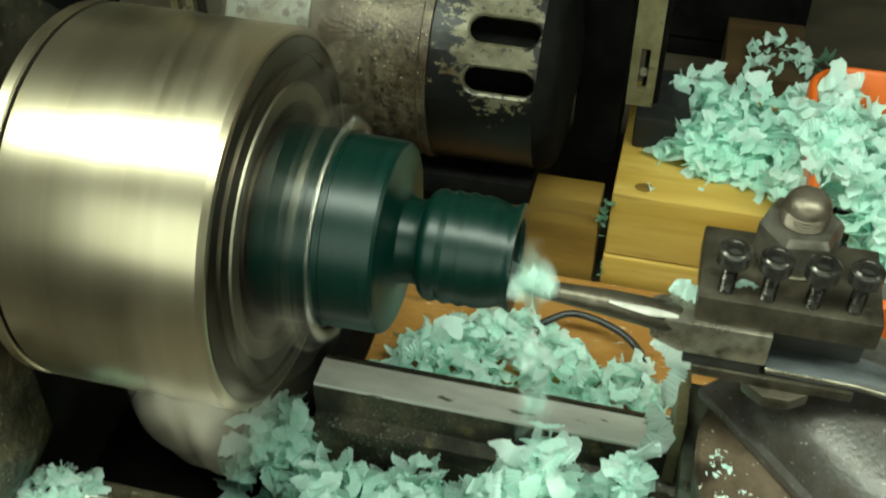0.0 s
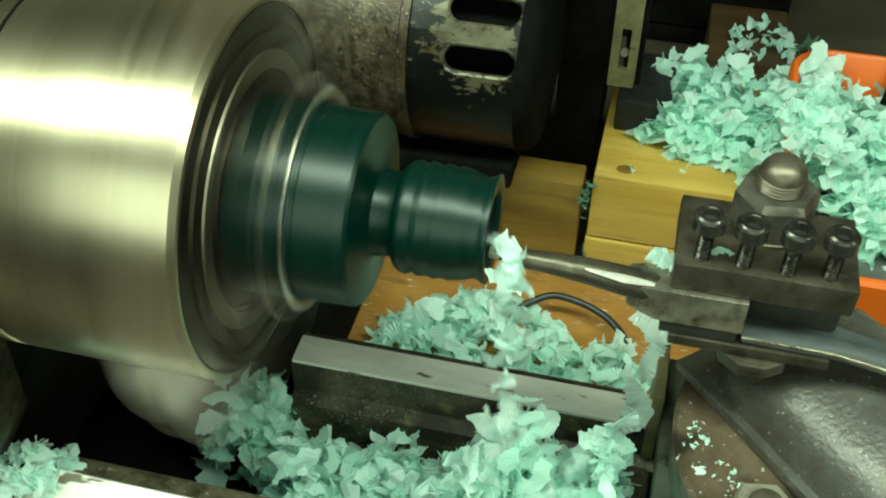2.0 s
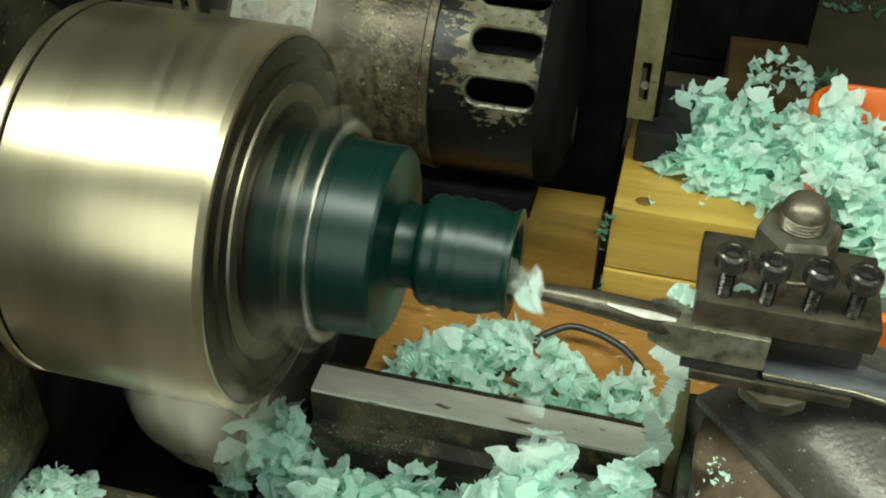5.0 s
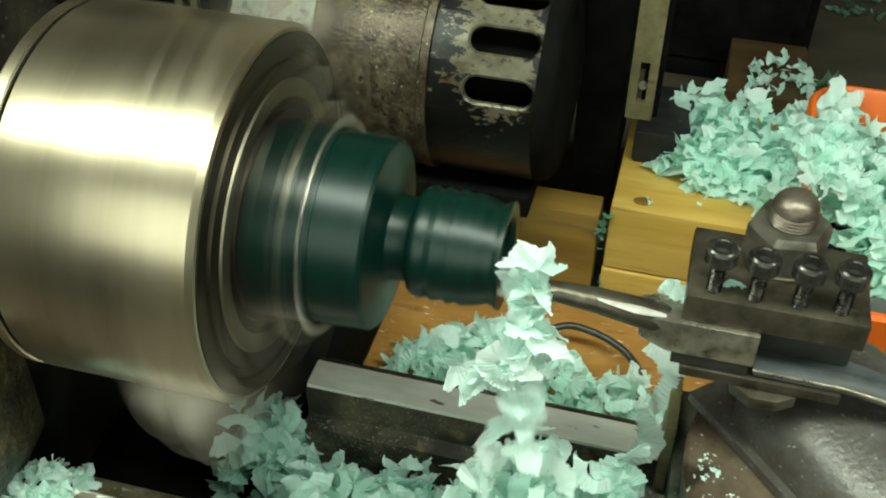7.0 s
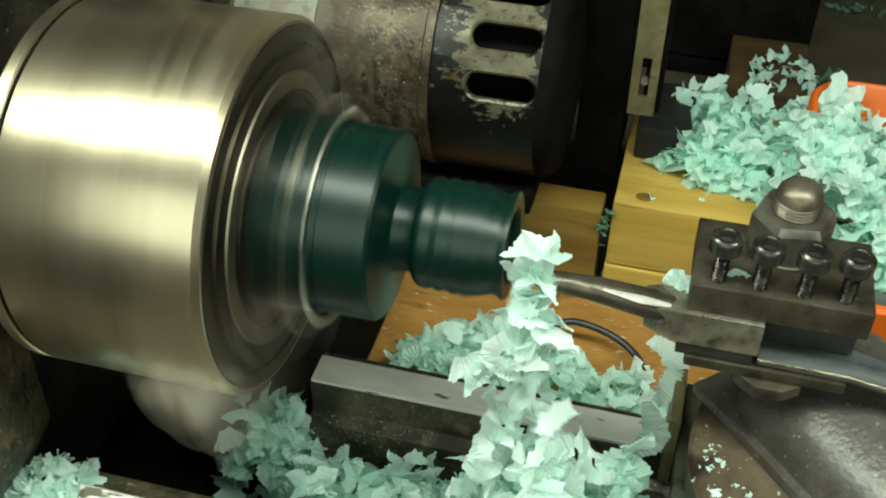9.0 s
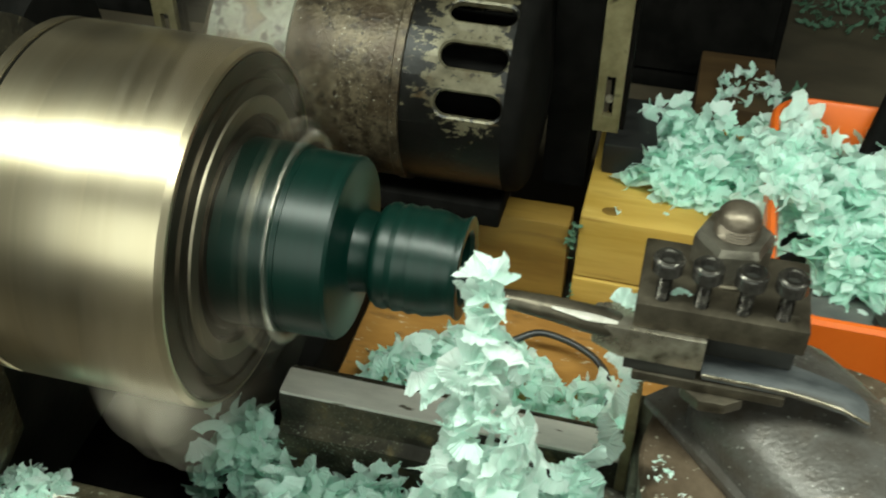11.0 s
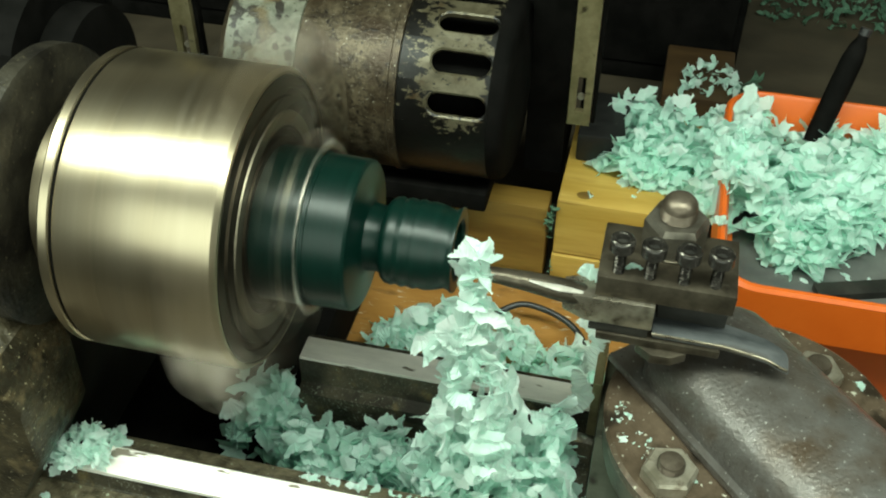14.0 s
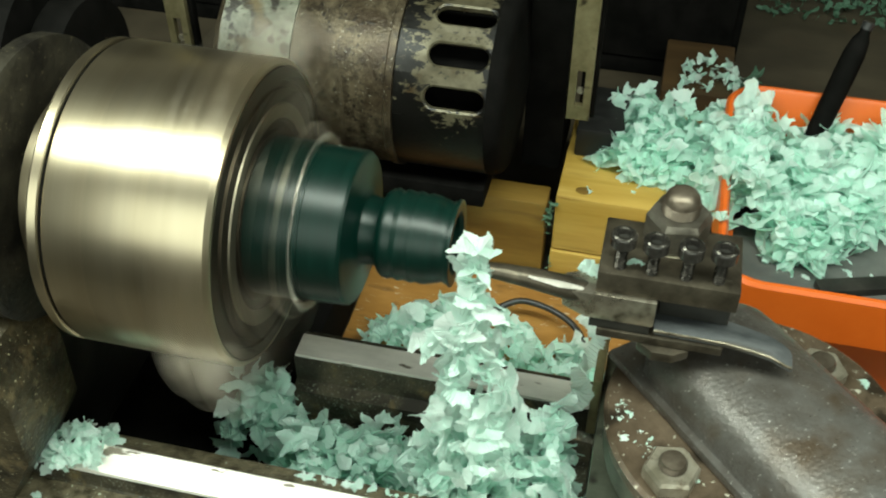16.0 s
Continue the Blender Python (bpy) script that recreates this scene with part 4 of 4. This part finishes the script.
def any_turn(rnd, tilt=75):
    return Euler((radians(rnd.uniform(-tilt, tilt)), radians(rnd.uniform(-tilt, tilt)), rnd.uniform(0, 6.283))).to_matrix().to_4x4()


def heap(label, poly, support, height, slope, top, under, seed, size=(0.8, 1.35), tilt=75, name="shavings_heap", shaded=False, pale=False):
    """A heap of shavings in a plan outline: single shavings on top, a joined mass under them."""
    rnd = random.Random(seed)
    xs, ys = [p[0] for p in poly], [p[1] for p in poly]
    mid = (sum(xs) / len(xs), sum(ys) / len(ys))
    ob = thing(name, (*mid, support(*mid)), label, "plastic shavings", "", "stuff")

    def spot():
        while True:
            x, y = rnd.uniform(min(xs), max(xs)), rnd.uniform(min(ys), max(ys))
            if inside(x, y, poly):
                h = height * min(1, edge_distance(x, y, poly) / slope) ** 0.7
                h *= 0.72 + 0.5 * noise.noise((x * 45, y * 45, seed))
                return x, y, max(h, 0)
    joined = ([], [])
    for k in range(max(under, 1)):
        x, y, h = spot()
        z = support(x, y) + 0.0035 + h * rnd.uniform(0, 0.8)
        shaving_mesh(seed * 1000 + k, joined, Matrix.Translation((x, y, z)) @ any_turn(rnd, tilt) @ Matrix.Scale(rnd.uniform(*size), 4))
    o = ob.location
    me = bpy.data.meshes.new("shavings_mass")
    me.from_pydata([v - o for v in joined[0]], [], joined[1])
    me.materials.append(CHIP_SHADED if shaded else CHIP_PALE if pale else CHIP_DEEP)
    mass = new("shavings_mass", me)
    mass.parent = ob
    tagged(mass, "", "", "", "stuff")
    for k in range(top):
        x, y, h = spot()
        z = support(x, y) + 0.0045 + h * rnd.uniform(0.75, 1.05)
        c = new("shaving", rnd.choice(SHADED_SHAVINGS if shaded else PALE_SHAVINGS if pale else SHAVINGS))
        c.parent = ob
        c.matrix_basis = Matrix.Translation(Vector((x, y, z)) - o) @ any_turn(rnd, tilt) @ Matrix.Scale(rnd.uniform(*size), 4)
    return ob


def back_support(x, y):
    return 0.0795 if x < 0.100 else 0.0822 if x > 0.145 else 0.094


heap("mint-green crumpled plastic shavings heaped on the pine block and in the tub", [(0.024, 0.306), (0.010, 0.372), (0.045, 0.398), (0.093, 0.370), (0.150, 0.373), (0.235, 0.373), (0.30, 0.360), (0.30, 0.27), (0.236, 0.272), (0.200, 0.236), (0.180, 0.216), (0.158, 0.222), (0.134, 0.244), (0.112, 0.244), (0.104, 0.268), (0.085, 0.292), (0.050, 0.296)], back_support, 0.044, 0.014, 299, 1700, 1, (0.9, 1.45), 58)
heap("mint-green shavings scattered over the plywood behind the bed", [(-0.138, 0.136), (-0.128, 0.172), (-0.108, 0.186), (-0.085, 0.200), (-0.055, 0.212), (-0.032, 0.202), (-0.010, 0.194), (0.000, 0.172), (0.034, 0.186), (0.050, 0.150), (0.046, 0.072), (-0.13, 0.072)], lambda x, y: 0.0, 0.038, 0.032, 299, 560, 2, (0.75, 1.25))
heap("mint-green shavings filling the trough between the ways", [(-0.128, -0.036), (-0.128, 0.008), (-0.112, 0.020), (0.040, 0.020), (0.055, -0.036)], lambda x, y: 0.052, 0.058, 0.010, 299, 700, 3, (0.75, 1.25))
heap("small clump of pale shavings on the end of the front way", [(-0.246, -0.076), (-0.242, -0.050), (-0.222, -0.044), (-0.206, -0.050), (-0.218, -0.070)], lambda x, y: 0.113, 0.018, 0.010, 60, 70, 4, (0.45, 0.8), pale=True)
heap("green shavings hanging at the broken end of the rear way", [(-0.176, 0.0), (-0.174, 0.030), (-0.146, 0.044), (-0.128, 0.030), (-0.126, 0.0)], lambda x, y: 0.045, 0.092, 0.012, 60, 90, 5)
heap("a few mint shavings on the pine offcut", [(0.076, 0.480), (0.080, 0.524), (0.122, 0.530), (0.132, 0.484)], lambda x, y: 0.050, 0.014, 0.01, 46, 24, 6, (0.45, 0.85))
heap("shavings along the back of the bench, coloured dark for the dim light", [(0.12, 0.745), (0.12, 0.82), (0.55, 0.82), (0.55, 0.735)], lambda x, y: -0.0098, 0.012, 0.02, 200, 260, 7, (0.45, 0.8), shaded=True)
heap("shavings beside the offcut, coloured dark for the dim light", [(0.128, 0.50), (0.128, 0.60), (0.165, 0.60), (0.160, 0.50)], lambda x, y: -0.0098, 0.03, 0.02, 16, 20, 8, shaded=True)
heap("first shavings piled in the trough below the tool", [(-0.046, -0.044), (-0.044, 0.004), (0.0, 0.016), (0.040, 0.006), (0.048, -0.044)], lambda x, y: 0.088, 0.074, 0.011, 170, 220, 9, (0.8, 1.3))

heap("shavings spilling over the rim of the orange tub", [(0.094, 0.262), (0.094, 0.31), (0.140, 0.32), (0.138, 0.248), (0.116, 0.236)], lambda x, y: 0.100 if x < 0.11 else 0.1305, 0.012, 0.012, 40, 50, 10)
heap("shavings caught in the gap between the boards", [(-0.0138, 0.262), (-0.0138, 0.2675), (-0.0078, 0.2675), (-0.0078, 0.262)], lambda x, y: 0.0, 0.085, 0.0005, 16, 0, 11, (0.3, 0.55), shaded=True)


# pleated ribbon hanging from the wiper plate
def ribbon(points, width, seed, name, label, amp=0.0006, steps=10, facing=(0.3, -0.8, 0.5), twist=0.0):
    """A finely pleated ribbon of shaving along points, gathered along one edge."""
    rnd = random.Random(seed)
    pts = smooth_path(points, steps)
    bm = bmesh.new()
    rows = []
    for i, p in enumerate(pts):
        f = i / (len(pts) - 1)
        t = (pts[min(i + 1, len(pts) - 1)] - pts[max(i - 1, 0)]).normalized()
        out = Vector(facing) + twist * Vector((math.sin(9 * f), 0.3, math.cos(7 * f)))
        side = t.cross(out).normalized()
        up = side.cross(t)
        z = (1 if i % 2 else -1) * amp * rnd.uniform(0.5, 1.3)
        w = width * (0.35 + 0.65 * math.sin(math.pi * (0.06 + 0.86 * f))) * rnd.uniform(0.86, 1.1)
        rows.append([bm.verts.new(p + side * w * s + up * (z * (0.3 + s + 0.5) + 0.0016 * math.sin(14 * f + 3 * s))) for s in (-0.5, -0.15, 0.2, 0.5)])
    for a, b in zip(rows, rows[1:]):
        for j in range(3):
            bm.faces.new((a[j], a[j + 1], b[j + 1], b[j]))
    ob = thing(name, points[-1], label, "plastic shavings")
    part("ribbon", bm, CHIP_PALE, ob, smooth=0)
    return ob


ribbon([(0.0300, 0.076, 0.1490), (0.0400, 0.066, 0.1520), (0.0450, 0.0550, 0.1510), (0.0410, 0.0450, 0.1470), (0.0370, 0.0390, 0.1440)], 0.0125, 31, "shaving_ribbon", "finely pleated mint shaving hanging over the way wiper", 0.0008, 11)
ribbon([(0.0330, 0.0400, 0.1440), (0.0365, 0.0330, 0.1410), (0.0400, 0.0260, 0.1390), (0.0350, 0.0200, 0.1340), (0.0290, 0.0150, 0.1270)], 0.0125, 33, "shaving_ribbon", "crumpled mint shaving hanging at the way wiper", 0.0008, 8, twist=0.5)
ribbon([(0.1060, 0.2030, 0.1335), (0.1105, 0.2045, 0.1350), (0.1150, 0.2040, 0.1335)], 0.0080, 35, "shaving_scrap", "white shaving caught on the rim of the orange tub", 0.0008, 5, facing=(0, -0.3, 1))
ribbon([(0.030, 0.010, 0.250), (0.036, 0.006, 0.2515), (0.041, 0.003, 0.2535)], 0.009, 6, "shaving_scrap", "pale shaving lying on the tool shank", 0.0006, 6)


def stray(x, y, z, size, seed):
    rnd = random.Random(seed)
    ob = tagged(new("stray_shaving", SHAVINGS[seed % len(SHAVINGS)]), "single small mint shaving lying loose", "plastic shaving", "stray shavings")
    ob.matrix_world = Matrix.Translation((x, y, z + 0.0012 * size)) @ any_turn(rnd, 14) @ Matrix.Scale(size, 4)


for k, (x, y, z, size) in enumerate(((0.0165, 0.2790, 0.0797, 0.55), (0.050, 0.284, 0.0797, 0.45), (0.0555, 0.0030, 0.2623, 0.42), (0.176, 0.214, 0.0822, 0.55), (0.196, 0.208, 0.0822, 0.75), (0.206, 0.226, 0.0822, 0.6), (0.150, 0.196, 0.0822, 0.5), (0.222, 0.224, 0.0822, 0.8),
                                     (0.0640, -0.0300, 0.1761, 0.3), (0.1000, -0.0470, 0.1761, 0.35), (0.1820, 0.0340, 0.1761, 0.7), (-0.245, -0.085, 0.1013, 0.6), (-0.205, -0.086, 0.1013, 0.5), (-0.170, -0.084, 0.1013, 0.65), (-0.10, -0.0485, 0.116, 0.5), (-0.085, -0.0490, 0.116, 0.6), (-0.07, -0.0485, 0.116, 0.55), (0.038, 0.012, 0.100, 0.7), (-0.02, 0.027, 0.0975, 0.6), (-0.005, 0.027, 0.0975, 0.5))):
    stray(x, y, z, size, 40 + k)
dust_rnd = random.Random(52)
for k in range(64):
    f, g = dust_rnd.random() ** 1.3, dust_rnd.random() ** 2
    stray(0.0600 + 0.028 * f - 0.006 * g, -0.006 - 0.036 * f - 0.010 * g, 0.1761, dust_rnd.uniform(0.05, 0.13) if k % 8 else 0.22, 160 + k)
for k in range(34):
    stray(dust_rnd.uniform(-0.036, 0.006), dust_rnd.uniform(0.0245, 0.0285), 0.0975, dust_rnd.uniform(0.10, 0.26), 90 + k)
for k in range(18):
    stray(dust_rnd.uniform(-0.108, -0.035), dust_rnd.uniform(-0.0495, -0.0480), 0.116, dust_rnd.uniform(0.15, 0.55), 130 + k)


# ---- the shavings that pour from the tool ----
def pouring():
    """Each shaving leaves the bore of the rod at its time and slides down to its place below the tool."""
    rnd = random.Random(77)
    rows = []
    strand = [(-0.0195, -0.021, 0.279), (-0.0130, -0.024, 0.283), (-0.0120, -0.027, 0.273), (-0.012, -0.029, 0.262), (-0.011, -0.031, 0.254), (-0.015, -0.032, 0.247), (-0.017, -0.032, 0.241), (-0.022, -0.033, 0.236), (-0.027, -0.034, 0.2335), (-0.014, -0.033, 0.232), (-0.032, -0.036, 0.224), (-0.008, -0.031, 0.247), (-0.019, -0.024, 0.266), (-0.015, -0.027, 0.257)]
    places = []
    for k in range(156):
        f = k / 155
        z = 0.112 + 0.112 * f ** 1.1
        r = 0.034 * (1 - f) ** 0.7 + 0.010
        a, q = rnd.uniform(0, 6.283), math.sqrt(rnd.uniform(0.1, 1))
        places.append((-0.004 - 0.006 * f + 1.0 * r * q * math.cos(a), -0.030 - 0.002 * f + 0.75 * r * q * math.sin(a), z))
    times = [-0.2 + 5.5 * (k / 46) if k < 46 else 5.7 + 1.6 * ((k - 46) / 50) if k < 96 else 7.2 + 4.1 * ((k - 96) / 60) for k in range(156)]
    items = [(t, p, 1.06) for t, p in zip(times, places)]
    for k, p in enumerate(strand):
        items += [(6.85 - 0.075 * k - 0.03 * j, tuple(c + rnd.uniform(-0.0045, 0.0045) for c in p), 1.18) for j in range(3)]
    for k in range(52):
        items.append((0.1 + 5.3 * k / 52 + rnd.uniform(-0.05, 0.05), (-0.006 + rnd.uniform(-0.022, 0.022), -0.032 + rnd.uniform(-0.014, 0.014), 0.106 + rnd.uniform(0, 0.022)), 0.6))
    for t, p, s in items:
        rows.append((t, Vector(p), s))
    made = []
    for k, (t, p, s) in enumerate(sorted(rows, key=lambda r: r[0])):
        strip = s < 1
        me = STRIPS[k % len(STRIPS)] if strip else PALE_SHAVINGS[k % len(PALE_SHAVINGS)]
        ob = tagged(new("pouring_shaving", me), "pale mint shaving curling off the boring tool", "plastic shaving", "shavings pouring from the tool")
        sc = rnd.uniform(0.78, 1.16) * (0.9 if s < 1 else 0.8 if t < 5.4 else s)
        ob.scale = (sc, sc, sc)
        q = Euler((rnd.uniform(-0.3, 0.3), rnd.uniform(-0.35, 0.35), rnd.uniform(-1.0, 1.0))) if strip else Euler((rnd.uniform(-1.3, 1.3), rnd.uniform(-1.3, 1.3), rnd.uniform(0, 6.283)))
        made.append((ob, t, p, q, rnd.uniform(-0.4, 0.4)))
    return made


CURLS = []
for me_index, sc in ((3, 1.15), (9, 0.95)):
    curl = tagged(new("tip_curl", PALE_SHAVINGS[me_index]), "pale mint shaving curling at the cutting tip", "plastic shaving", "shavings pouring from the tool")
    curl.scale = (sc, sc, sc)
    CURLS.append(curl)

POURING = pouring()


# ---- what moves ----
def motions():
    spin = 88.0
    turns = [(k / FPS, spin * k) for k in range(int(16 * FPS) + 1)]
    for ob in (chuck, rod):
        x = ob.location.x
        walk(ob, [(t, pose(x, 0, ZA, a, 0, 0)) for t, a in turns])
    for k, ob in enumerate(CURLS):
        rows, n = [], 22
        for i in range(n + 1):
            t = 4.9 * i / n
            a = 35 * math.sin(2.3 * i + 2 * k)
            rows.append((t, pose(-0.0185 + 0.0022 * math.sin(1.9 * i + k), -0.0195 - 0.004 * k, 0.2665 - 0.012 * k + 0.0025 * math.cos(2.7 * i), 40 * k + a, 20 + 0.6 * a, 30 + 50 * k + 0.5 * a)))
        last = rows[-1][1]
        down = Matrix.Translation((0.012 * (1 - 2 * k), -0.010, -0.120)) @ last
        rows += [(5.5, Matrix.Translation((0.004, -0.010, -0.04)) @ last), (6.3, down), (16.0, down)]
        walk(ob, rows)
    for ob, t, p, q, w in POURING:
        def at(place, dx):
            return Matrix.LocRotScale(place, Euler((q.x + dx, q.y + 0.5 * dx, q.z + dx)), None)
        bore, tip = Vector((-0.044, 0.0, ZA)), Vector((-0.019, -0.020, 0.268))
        low = p.z < 0.225
        u = 1.0 if t < 4.95 else 0.5
        mid = Vector((-0.014 + 0.006 * w, -0.032, max(p.z + 0.02, 0.215)))
        rows = [(0.0, at(bore, 0)), (t - 1.60 * u, at(bore, 0)), (t - 1.45 * u, at(tip, 0.25))]
        if low:
            sway = Vector((0.010 * w, 0.006 * w, 0.0))
            rows += [(t - 1.0 * u, at(tip.lerp(mid, 0.55) + sway, 0.4)), (t - 0.55 * u, at(mid - sway, 0.55)), (t - 0.15 * u, at(p.lerp(mid, 0.4), 0.7 + w)), (t + 0.20, at(p, 0.8 + w))]
        else:
            rows += [(t - 0.6 * u, at(p.lerp(tip, 0.4), 0.5)), (t + 0.2 * u, at(p, 0.8))]
        rows += [(16.0, rows[-1][1])]
        before = [r for r in rows if r[0] <= 0]
        after = [r for r in rows if r[0] > 0]
        start = before[-1][1] if before else rows[0][1]
        walk(ob, [(0.0, start)] + after)


motions()
